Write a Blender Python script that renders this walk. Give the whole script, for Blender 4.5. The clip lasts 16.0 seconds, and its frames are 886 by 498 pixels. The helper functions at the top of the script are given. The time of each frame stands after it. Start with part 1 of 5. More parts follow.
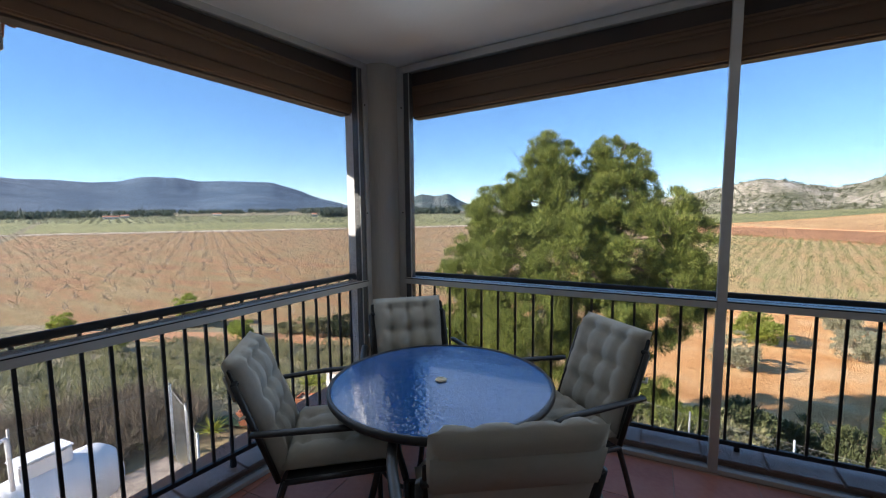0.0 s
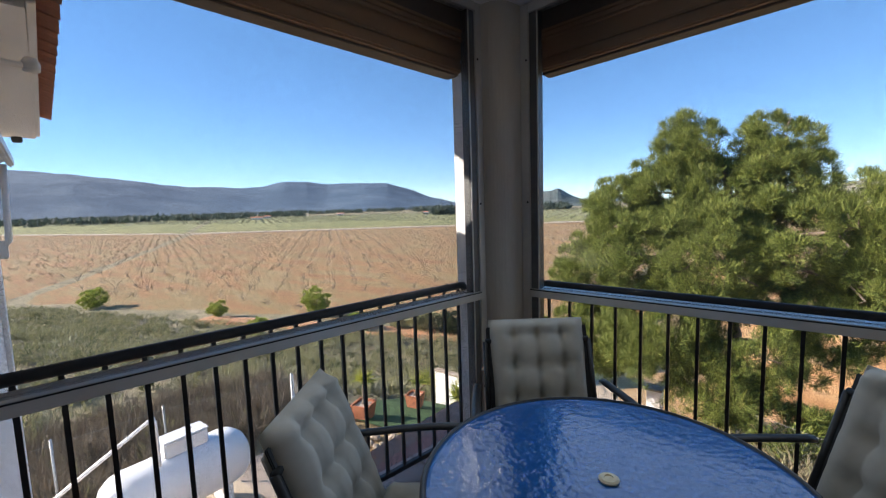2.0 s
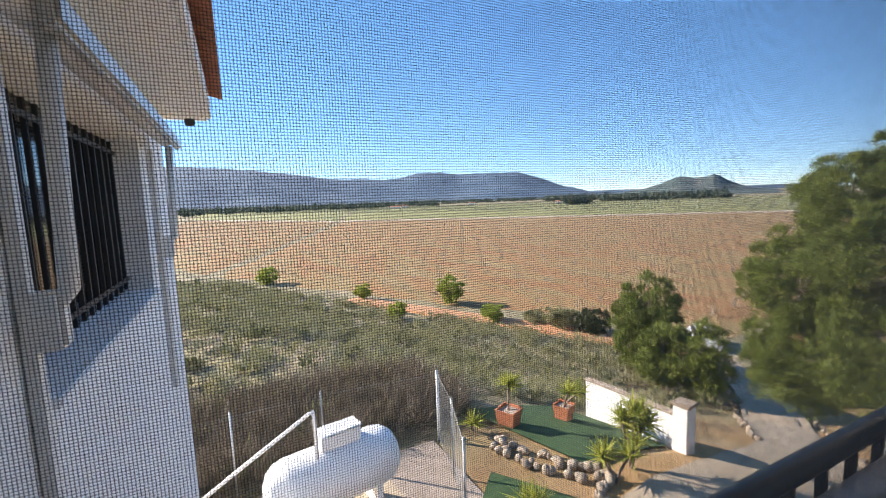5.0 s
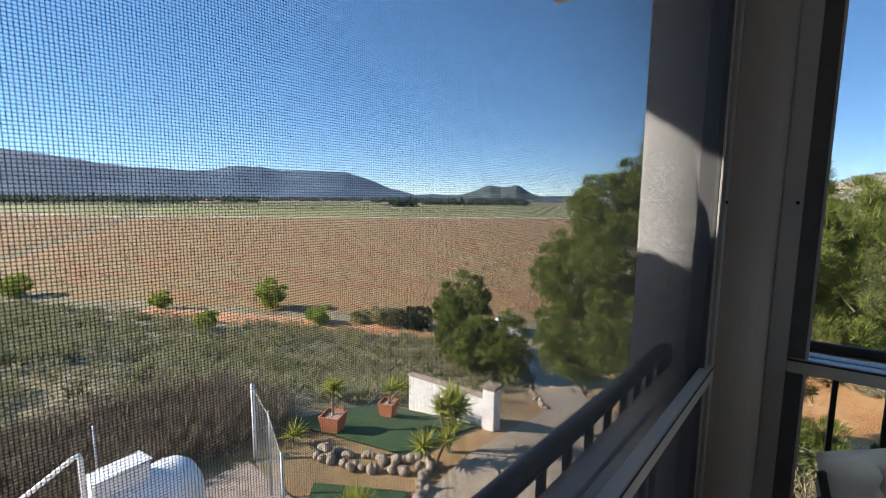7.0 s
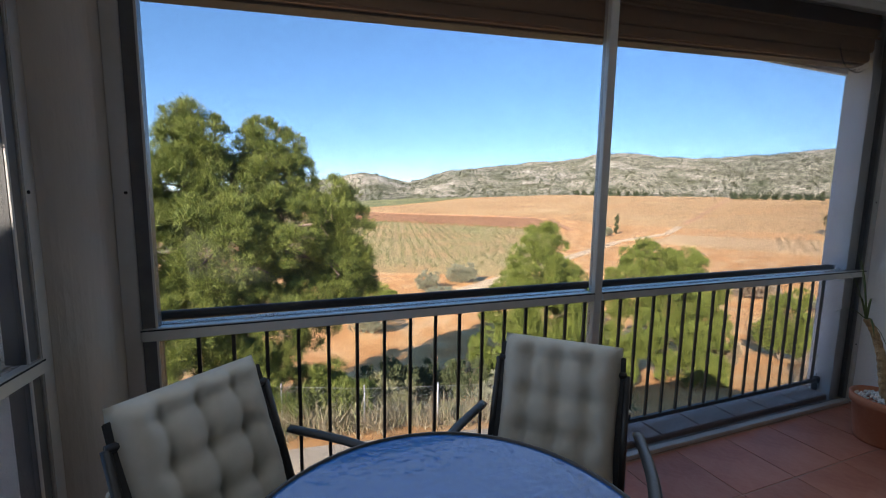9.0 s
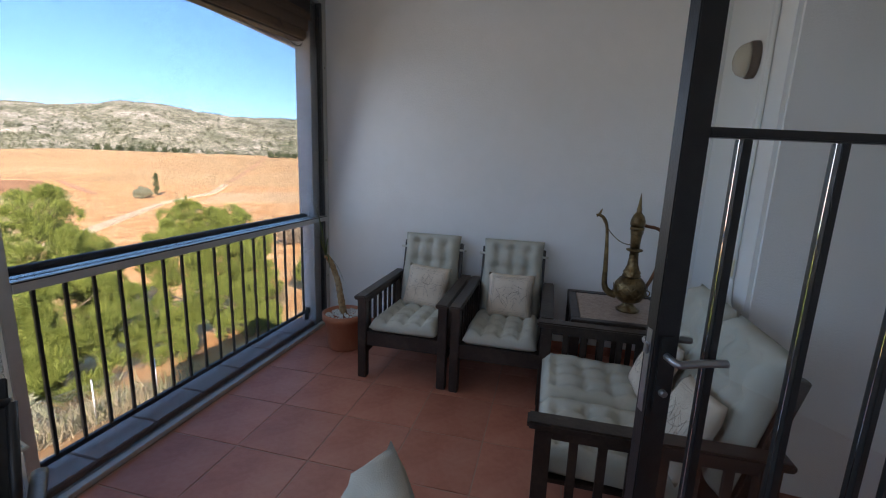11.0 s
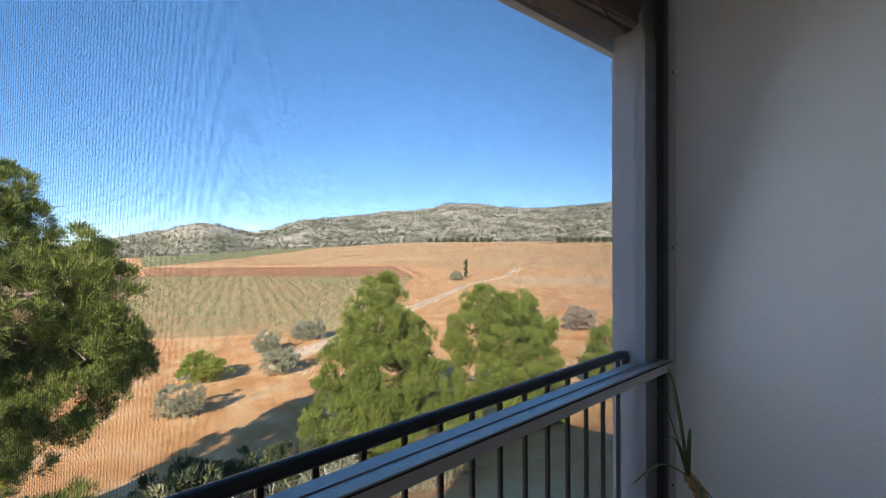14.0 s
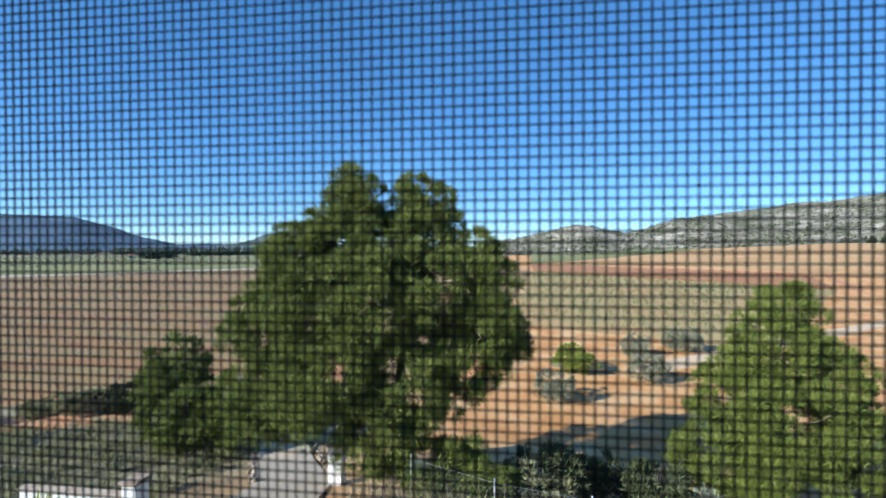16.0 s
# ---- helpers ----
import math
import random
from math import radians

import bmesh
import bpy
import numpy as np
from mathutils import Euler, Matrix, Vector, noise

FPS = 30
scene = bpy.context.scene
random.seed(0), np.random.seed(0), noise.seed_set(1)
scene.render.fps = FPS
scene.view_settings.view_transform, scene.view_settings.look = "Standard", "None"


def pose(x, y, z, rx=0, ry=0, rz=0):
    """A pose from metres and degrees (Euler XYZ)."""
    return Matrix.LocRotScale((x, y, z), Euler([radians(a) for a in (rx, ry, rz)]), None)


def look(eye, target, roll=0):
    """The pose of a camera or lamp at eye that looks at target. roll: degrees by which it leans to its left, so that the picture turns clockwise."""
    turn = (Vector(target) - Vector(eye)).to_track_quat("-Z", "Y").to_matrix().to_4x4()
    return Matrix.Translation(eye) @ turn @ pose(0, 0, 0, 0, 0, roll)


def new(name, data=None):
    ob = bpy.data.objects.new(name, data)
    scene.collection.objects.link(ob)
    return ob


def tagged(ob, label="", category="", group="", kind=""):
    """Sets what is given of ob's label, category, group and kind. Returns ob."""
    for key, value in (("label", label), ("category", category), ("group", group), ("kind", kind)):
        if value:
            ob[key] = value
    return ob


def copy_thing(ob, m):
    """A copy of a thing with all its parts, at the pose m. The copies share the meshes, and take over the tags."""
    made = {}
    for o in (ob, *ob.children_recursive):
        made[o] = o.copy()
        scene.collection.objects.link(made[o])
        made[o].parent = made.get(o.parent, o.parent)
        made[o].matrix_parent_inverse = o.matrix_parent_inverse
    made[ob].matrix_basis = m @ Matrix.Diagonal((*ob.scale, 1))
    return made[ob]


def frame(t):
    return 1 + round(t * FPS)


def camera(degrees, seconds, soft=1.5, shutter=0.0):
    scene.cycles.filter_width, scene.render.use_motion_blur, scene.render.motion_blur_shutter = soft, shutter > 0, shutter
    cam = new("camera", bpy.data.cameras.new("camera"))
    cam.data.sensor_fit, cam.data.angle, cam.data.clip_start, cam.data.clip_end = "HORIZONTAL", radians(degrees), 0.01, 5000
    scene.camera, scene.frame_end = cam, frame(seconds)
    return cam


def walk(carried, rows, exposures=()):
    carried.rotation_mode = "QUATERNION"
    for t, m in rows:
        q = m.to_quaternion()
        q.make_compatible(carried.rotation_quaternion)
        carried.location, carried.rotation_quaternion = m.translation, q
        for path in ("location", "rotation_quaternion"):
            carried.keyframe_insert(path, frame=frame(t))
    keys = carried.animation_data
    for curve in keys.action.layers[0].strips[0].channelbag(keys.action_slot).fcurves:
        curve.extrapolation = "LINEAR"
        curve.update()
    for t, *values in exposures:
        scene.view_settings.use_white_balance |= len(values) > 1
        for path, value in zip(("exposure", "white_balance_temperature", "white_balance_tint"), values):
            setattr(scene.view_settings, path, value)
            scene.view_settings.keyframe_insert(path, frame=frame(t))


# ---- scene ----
cam = camera(91.4, 16.0, soft=1.1)
cam.data.dof.use_dof = True          # the small lens opening blurs what is within a hand's breadth
cam.data.dof.focus_distance, cam.data.dof.aperture_fstop = 9.0, 24.0

PATH = [
    (0, (1.857, -2.781, 1.54), (0.987, -0.991, 1.34), -0.5),
    (0.5, (1.813, -2.488, 1.544), (0.936, -0.705, 1.312), -0.4),
    (1, (1.747, -2.337, 1.525), (0.827, -0.575, 1.304), -0.6),
    (1.5, (1.58, -2.225, 1.496), (0.475, -0.571, 1.289), -1.4),
    (2, (1.375, -2.157, 1.492), (0.089, -0.639, 1.287), -1.8),
    (2.5, (1.184, -2.056, 1.483), (-0.263, -0.692, 1.268), -2.2),
    (3, (0.967, -1.997, 1.498), (-0.619, -0.8, 1.269), -2.6),
    (3.5, (0.679, -1.97, 1.498), (-0.993, -0.899, 1.261), -2.6),
    (3.7, (0.583, -1.96, 1.505), (-1.104, -0.912, 1.274), -2.3),
    (6, (-0.152, -1.720, 1.500), (-1.752, -0.543, 1.261), -1.3),
    (6.5, (-0.152, -1.700, 1.500), (-1.571, -0.312, 1.255), -0.6),
    (7, (0.042, -1.710, 1.500), (-1.087, -0.077, 1.259), 0.5),
    (7.5, (0.246, -1.770, 1.515), (-0.547, 0.050, 1.275), 0.3),
    (8, (0.419, -1.828, 1.521), (0.029, 0.118, 1.269), -0.1),
    (8.5, (0.534, -1.812, 1.51), (0.694, 0.165, 1.256), 0.9),
    (9, (0.659, -1.781, 1.504), (1.37, 0.071, 1.25), 0.9),
    (9.5, (0.741, -1.847, 1.523), (1.969, -0.294, 1.237), 1.4),
    (10, (0.792, -1.925, 1.515), (2.380, -0.760, 1.184), 1.7),
    (10.2, (0.832, -1.92, 1.50), (2.548, -0.948, 1.157), 1.9),
    (12.3, (1.832, -1.973, 1.506), (3.799, -1.771, 1.205), 1.6),
    (12.5, (1.953, -1.877, 1.5), (3.93, -1.668, 1.282), 1.5),
    (13, (2.238, -1.56, 1.514), (4.156, -1.0, 1.432), 0.6),
    (13.5, (2.447, -1.146, 1.525), (4.054, 0.045, 1.49), -0.2),
    (14, (2.65, -0.817, 1.521), (3.923, 0.725, 1.492), -0.5),
    (14.5, (2.826, -0.523, 1.52), (3.767, 1.241, 1.494), -0.2),
    (15, (2.813, -0.270, 1.515), (3.412, 1.638, 1.486), 0.1),
    (15.5, (3.004, -0.110, 1.510), (3.270, 1.873, 1.494), 0.3),
    (16, (3.032, -0.050, 1.510), (2.792, 1.935, 1.493), -0.2),
]
EXPOSURES = [(0, 1.62, 6400, 14), (0.8, 1.5, 6450, 14), (2.2, 1.62, 6500, 14), (3.5, 1.72, 6550, 14), (6, 1.42, 6550, 13), (7, 1.2, 6450, 12), (8.5, 1.42, 6400, 14), (9.5, 1.75, 6600, 16), (10, 1.68, 6450, 17), (12.5, 2.45, 6750, 16), (13.5, 1.5, 6250, 14), (14.5, 1.32, 6250, 11), (15.2, 1.0, 5950, 8), (16, .82, 5450, 6)]
walk(cam, [(t, look(eye, target, roll)) for t, eye, target, roll in PATH], EXPOSURES)


# ---- sky and sun ----
SUN_AZ, SUN_EL = 231.0, 26.5
world = bpy.data.worlds.new("sky")
scene.world = world
world.use_nodes = True
sky = world.node_tree.nodes.new("ShaderNodeTexSky")
sky.sky_type = 'NISHITA'
sky.sun_disc = False
sky.sun_elevation, sky.sun_rotation = radians(SUN_EL), radians(SUN_AZ)
sky.altitude, sky.air_density, sky.dust_density, sky.ozone_density = 5000, 1.0, 0.0, 1.6
back = world.node_tree.nodes["Background"]
tint = world.node_tree.nodes.new("ShaderNodeMix")
tint.data_type, tint.blend_type = 'RGBA', 'MULTIPLY'
tint.inputs[0].default_value = 1.0
tint.inputs[7].default_value = (1.08, 1.20, 1.27, 1)
gam = world.node_tree.nodes.new("ShaderNodeGamma")
gam.inputs[1].default_value = .66
hue = world.node_tree.nodes.new("ShaderNodeHueSaturation")
hue.inputs["Saturation"].default_value = 1.38
world.node_tree.links.new(sky.outputs[0], gam.inputs[0])
world.node_tree.links.new(gam.outputs[0], hue.inputs["Color"])
world.node_tree.links.new(hue.outputs[0], tint.inputs[6])
world.node_tree.links.new(tint.outputs[2], back.inputs[0])
back.inputs[1].default_value = 0.15
sun = new("sun", bpy.data.lights.new("sun", 'SUN'))
sun.data.energy, sun.data.angle, sun.data.color = 5.0, radians(0.5), (1.0, 0.92, 0.80)
sd = Vector((math.sin(radians(SUN_AZ)) * math.cos(radians(SUN_EL)), math.cos(radians(SUN_AZ)) * math.cos(radians(SUN_EL)), math.sin(radians(SUN_EL))))
sun.matrix_world = look(sd * 40, (0, 0, 0))


def fill_lamp(name, at, aim, width, height, watts):
    """Fill lamp added in a screened opening to boost the skylight, slanting down."""
    a = new(name, bpy.data.lights.new(name, 'AREA'))
    a.data.shape, a.data.size, a.data.size_y = 'RECTANGLE', width, height
    a.data.energy, a.data.color, a.data.spread = watts, (.74, .88, 1.0), radians(180)
    a.matrix_world = look(at, aim)
    return a


fill_lamp("fill_north", (2.4, -.17, 1.62), (2.4, -2.5, 1.0), 4.0, 1.1, 3.3)
fill_lamp("fill_west", (.16, -1.22, 1.62), (2.8, -1.6, 1.0), 1.8, 1.1, 1.6)


# ---- materials ----
def nodes_of(m):
    t = m.node_tree
    return t, t.nodes["Principled BSDF"]


def mat(name, cols, scale=8.0, rough=0.6, bump=0.0, bscale=60.0, metal=0.0, detail=6.0, vary=0.0, stretch=(1, 1, 1), spec=0.5, world_space=False, fine=0.25):
    """A surface whose colour wanders between the given colours at a coarse and a fine scale, with fine relief."""
    m = bpy.data.materials.new(name)
    m.use_nodes = True
    t, b = nodes_of(m)
    co = t.nodes.new("ShaderNodeTexCoord")
    if world_space:
        geo = t.nodes.new("ShaderNodeNewGeometry")
        src = geo.outputs["Position"]
    else:
        src = co.outputs["Object"]
    mp = t.nodes.new("ShaderNodeMapping")
    mp.inputs["Scale"].default_value = stretch
    t.links.new(src, mp.inputs[0])
    n1 = t.nodes.new("ShaderNodeTexNoise")
    n1.inputs["Scale"].default_value, n1.inputs["Detail"].default_value = scale, detail
    n2 = t.nodes.new("ShaderNodeTexNoise")
    n2.inputs["Scale"].default_value, n2.inputs["Detail"].default_value = scale * 9, 3
    t.links.new(mp.outputs[0], n1.inputs[0])
    t.links.new(mp.outputs[0], n2.inputs[0])
    mix = t.nodes.new("ShaderNodeMix")
    mix.data_type = 'FLOAT'
    mix.inputs[0].default_value = fine
    t.links.new(n1.outputs[0], mix.inputs[2])
    t.links.new(n2.outputs[0], mix.inputs[3])
    ramp = t.nodes.new("ShaderNodeValToRGB")
    el = ramp.color_ramp.elements
    while len(el) < len(cols):
        el.new(0.5)
    for i, c in enumerate(cols):
        el[i].position = 0.32 + 0.36 * i / max(1, len(cols) - 1)
        el[i].color = (*c, 1)
    t.links.new(mix.outputs[0], ramp.inputs[0])
    out = ramp.outputs[0]
    if vary:
        oi = t.nodes.new("ShaderNodeObjectInfo")
        hs = t.nodes.new("ShaderNodeHueSaturation")
        mr = t.nodes.new("ShaderNodeMapRange")
        mr.inputs[3].default_value, mr.inputs[4].default_value = 1 - vary, 1 + vary
        t.links.new(oi.outputs["Random"], mr.inputs[0])
        t.links.new(mr.outputs[0], hs.inputs["Value"])
        t.links.new(out, hs.inputs["Color"])
        out = hs.outputs[0]
    t.links.new(out, b.inputs["Base Color"])
    b.inputs["Roughness"].default_value, b.inputs["Metallic"].default_value = rough, metal
    b.inputs["Specular IOR Level"].default_value = spec
    if bump:
        n3 = t.nodes.new("ShaderNodeTexNoise")
        n3.inputs["Scale"].default_value, n3.inputs["Detail"].default_value = bscale, 4
        t.links.new(mp.outputs[0], n3.inputs[0])
        bp = t.nodes.new("ShaderNodeBump")
        bp.inputs["Strength"].default_value, bp.inputs["Distance"].default_value = bump, 0.01
        t.links.new(n3.outputs[0], bp.inputs["Height"])
        t.links.new(bp.outputs[0], b.inputs["Normal"])
    return m


def leaf_mat(name, cols, trans=0.25):
    """Foliage: colour by island, partly translucent."""
    m = bpy.data.materials.new(name)
    m.use_nodes = True
    t, b = nodes_of(m)
    geo = t.nodes.new("ShaderNodeNewGeometry")
    ramp = t.nodes.new("ShaderNodeValToRGB")
    el = ramp.color_ramp.elements
    while len(el) < len(cols):
        el.new(0.5)
    for i, c in enumerate(cols):
        el[i].position = i / max(1, len(cols) - 1)
        el[i].color = (*c, 1)
    t.links.new(geo.outputs["Random Per Island"], ramp.inputs[0])
    t.links.new(ramp.outputs[0], b.inputs["Base Color"])
    b.inputs["Roughness"].default_value = 0.7
    tr = t.nodes.new("ShaderNodeBsdfTranslucent")
    t.links.new(ramp.outputs[0], tr.inputs[0])
    mx = t.nodes.new("ShaderNodeMixShader")
    mx.inputs[0].default_value = trans
    t.links.new(b.outputs[0], mx.inputs[1])
    t.links.new(tr.outputs[0], mx.inputs[2])
    t.links.new(mx.outputs[0], t.nodes["Material Output"].inputs[0])
    return m


M_plaster = mat("plaster", [(.80, .79, .76), (.86, .85, .83)], 1.2, .85, .25, 90)
M_stucco = mat("stucco", [(.84, .84, .83), (.90, .90, .89)], 1.5, .9, .6, 120)
M_ceil = mat("ceiling_paint", [(.80, .785, .75), (.84, .825, .80)], .8, .9, .1, 60)
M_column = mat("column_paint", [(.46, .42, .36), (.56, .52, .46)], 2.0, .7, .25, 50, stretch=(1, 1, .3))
M_alu = mat("aluminium_lacquer", [(.50, .49, .46), (.58, .57, .54)], 5, .38, .03, 80, metal=.35)
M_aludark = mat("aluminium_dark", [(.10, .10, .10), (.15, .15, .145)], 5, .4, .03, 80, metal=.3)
M_black = mat("black_paint", [(.012, .012, .013), (.022, .022, .022)], 20, .38, .1, 150)
M_gasket = mat("rubber_gasket", [(.015, .015, .015), (.03, .03, .03)], 30, .8)
M_blind = mat("brown_blind", [(.33, .185, .095), (.42, .25, .135)], 3, .65, .15, 60, stretch=(.4, .4, 4))
M_blinddk = mat("brown_box", [(.10, .065, .042), (.14, .09, .06)], 3, .6, .1, 60)
M_net = mat("net_thread", [(.022, .022, .024), (.038, .038, .038)], 4, .7)
M_tile = mat("terracotta_tile", [(.36, .115, .065), (.45, .165, .10), (.50, .21, .135)], 3.5, .42, .15, 40, vary=.10)
M_grout = mat("grout", [(.36, .21, .15), (.44, .28, .21)], 10, .9, .3, 80)
M_ledge = mat("ledge_tile", [(.48, .31, .25), (.58, .41, .345)], 5, .5, .15, 40, vary=.08)
M_wood = mat("dark_wood", [(.014, .009, .007), (.030, .019, .014), (.062, .041, .030)], 6, .42, .2, 40, stretch=(1, 1, 1))
M_fabric = mat("sage_cushion", [(.45, .435, .36), (.53, .51, .43)], 4, .95, .35, 420, spec=.2)
M_fabric2 = mat("khaki_cushion", [(.40, .38, .32), (.48, .455, .39)], 4, .95, .35, 420, spec=.2)
M_strap = mat("cream_strap", [(.62, .60, .52), (.68, .66, .58)], 10, .9)
M_print = mat("printed_linen", [(.60, .50, .39), (.72, .62, .50)], 12, .95, .3, 300, spec=.2)
M_ink = mat("print_ink", [(.24, .20, .16), (.34, .28, .23)], 30, .95)
M_pot = mat("terracotta_pot", [(.40, .13, .06), (.48, .19, .10)], 5, .75, .2, 50)
M_pebble = mat("white_pebble", [(.55, .53, .49), (.75, .73, .69)], 20, .7, vary=.1)
M_brass = mat("aged_brass", [(.06, .04, .02), (.18, .12, .055), (.30, .21, .10)], 22, .38, .5, 60, metal=.85)
M_copper = mat("copper_wrap", [(.10, .045, .025), (.22, .10, .055)], 20, .4, .3, 90, metal=.8)
M_stone = mat("speckled_stone", [(.17, .115, .085), (.36, .26, .20), (.48, .37, .29)], 40, .45, .1, 90, fine=.6)
M_plastic = mat("white_plastic", [(.74, .73, .70), (.78, .77, .74)], 4, .45)
M_cream = mat("cream_plastic", [(.62, .54, .36), (.68, .60, .42)], 4, .5)
M_opal = mat("opal_glass", [(.46, .40, .30), (.52, .46, .36)], 6, .25)
M_bark = mat("bark", [(.10, .07, .05), (.20, .15, .11), (.28, .22, .17)], 12, .95, .8, 30, stretch=(1, 1, .3))
M_rooftile = mat("roof_tile", [(.36, .13, .07), (.48, .21, .12), (.55, .30, .19)], 6, .85, .3, 40, vary=.12)
M_grille = mat("window_grille", [(.012, .011, .011), (.02, .02, .02)], 10, .5)
M_darkglass = mat("dark_window", [(.01, .012, .014), (.02, .022, .025)], 2, .08)
M_tank = mat("white_tank", [(.72, .73, .74), (.80, .81, .82)], 2, .35, .05, 20)
M_galv = mat("galvanised", [(.42, .43, .43), (.55, .55, .55)], 15, .45, .05, 60, metal=.5)
M_plank = mat("chair_frame_black", [(.014, .014, .015), (.028, .027, .026)], 25, .4, .08, 120)

# table glass: hammered, smoke blue
M_glass = bpy.data.materials.new("hammered_glass")
M_glass.use_nodes = True
_t, _b = nodes_of(M_glass)
_b.inputs["Base Color"].default_value = (.03, .22, .66, 1)
_b.inputs["Roughness"].default_value = .06
_b.inputs["Transmission Weight"].default_value = .6
_b.inputs["Coat Weight"].default_value = .4
_b.inputs["Coat IOR"].default_value = 1.6
_b.inputs["Specular IOR Level"].default_value = .5
_b.inputs["IOR"].default_value = 1.5
_co = _t.nodes.new("ShaderNodeTexCoord")
_v = _t.nodes.new("ShaderNodeTexVoronoi")
_v.feature = 'SMOOTH_F1'
_v.inputs["Scale"].default_value = 48
_n = _t.nodes.new("ShaderNodeTexNoise")
_n.inputs["Scale"].default_value = 30
_t.links.new(_co.outputs["Object"], _v.inputs["Vector"])
_t.links.new(_co.outputs["Object"], _n.inputs["Vector"])
_ad = _t.nodes.new("ShaderNodeMath")
_t.links.new(_v.outputs["Distance"], _ad.inputs[0])
_t.links.new(_n.outputs[0], _ad.inputs[1])
_bp = _t.nodes.new("ShaderNodeBump")
_bp.inputs["Strength"].default_value, _bp.inputs["Distance"].default_value = .9, .0032
_t.links.new(_ad.outputs[0], _bp.inputs["Height"])
_t.links.new(_bp.outputs[0], _b.inputs["Normal"])


# ---- builders ----
def obj(name, bm, material, smooth=False):
    me = bpy.data.meshes.new(name)
    bmesh.ops.recalc_face_normals(bm, faces=bm.faces)
    bm.to_mesh(me)
    bm.free()
    me.materials.append(material)
    if smooth:
        for p in me.polygons:
            p.use_smooth = True
    return new(name, me)


def part(name, bm, material, parent, label="", smooth=False):
    ob = obj(name, bm, material, smooth)
    ob.parent = parent
    if label:
        ob["label"] = label
    return ob


def raw(name, verts, faces, material, smooth=False):
    me = bpy.data.meshes.new(name)
    me.from_pydata(verts, [], faces)
    me.materials.append(material)
    if smooth:
        for p in me.polygons:
            p.use_smooth = True
    return new(name, me)


def box(x0, y0, z0, x1, y1, z1, bevel=0.0, bm=None, m=None):
    own = bmesh.new()
    bmesh.ops.create_cube(own, size=1)
    for v in own.verts:
        v.co = Vector(((x0 + x1) / 2 + v.co.x * (x1 - x0), (y0 + y1) / 2 + v.co.y * (y1 - y0), (z0 + z1) / 2 + v.co.z * (z1 - z0)))
    if bevel:
        bmesh.ops.bevel(own, geom=own.edges[:], offset=bevel, segments=2, affect='EDGES', clamp_overlap=True)
    if m is not None:
        own.transform(m)
    if bm is None:
        return own
    me = bpy.data.meshes.new("tmp")
    own.to_mesh(me)
    own.free()
    bm.from_mesh(me)
    bpy.data.meshes.remove(me)
    return bm


def tube(pts, r, sides=8, bm=None, caps=True, squash=1.0):
    """A round bar along pts; r is one radius or one per point."""
    bm = bm or bmesh.new()
    pts = [Vector(p) for p in pts]
    rings = []
    for i, p in enumerate(pts):
        d = (pts[min(i + 1, len(pts) - 1)] - pts[max(i - 1, 0)]).normalized()
        a = d.cross(Vector((0, 0, 1)))
        if a.length < 1e-3:
            a = d.cross(Vector((0, 1, 0)))
        a.normalize()
        b = d.cross(a)
        rr = r[i] if isinstance(r, (list, tuple)) else r
        rings.append([bm.verts.new(p + (a * math.cos(2 * math.pi * k / sides) + b * (math.sin(2 * math.pi * k / sides) * squash)) * rr) for k in range(sides)])
    for q, s in zip(rings, rings[1:]):
        for k in range(sides):
            bm.faces.new((q[k], q[(k + 1) % sides], s[(k + 1) % sides], s[k]))
    if caps:
        bm.faces.new(rings[0])
        bm.faces.new(rings[-1])
    return bm


def lathe(profile, segs=28, bm=None, at=(0, 0, 0)):
    bm = bm or bmesh.new()
    at = Vector(at)
    rings = [[bm.verts.new(at + Vector((r * math.cos(2 * math.pi * k / segs), r * math.sin(2 * math.pi * k / segs), z))) for k in range(segs)] for r, z in profile]
    for q, s in zip(rings, rings[1:]):
        for k in range(segs):
            bm.faces.new((q[k], q[(k + 1) % segs], s[(k + 1) % segs], s[k]))
    if profile[0][0] > 1e-4:
        bm.faces.new(rings[0])
    if profile[-1][0] > 1e-4:
        bm.faces.new(rings[-1])
    return bm


def curve_pts(ctrl, n=6):
    """A smooth line through the control points."""
    c = [Vector(p) for p in ctrl]
    out = []
    for i in range(len(c) - 1):
        p0, p1, p2, p3 = c[max(i - 1, 0)], c[i], c[i + 1], c[min(i + 2, len(c) - 1)]
        for k in range(n):
            u = k / n
            out.append(.5 * ((2 * p1) + (p2 - p0) * u + (2 * p0 - 5 * p1 + 4 * p2 - p3) * u * u + (3 * p1 - p0 - 3 * p2 + p3) * u ** 3))
    out.append(c[-1])
    return out


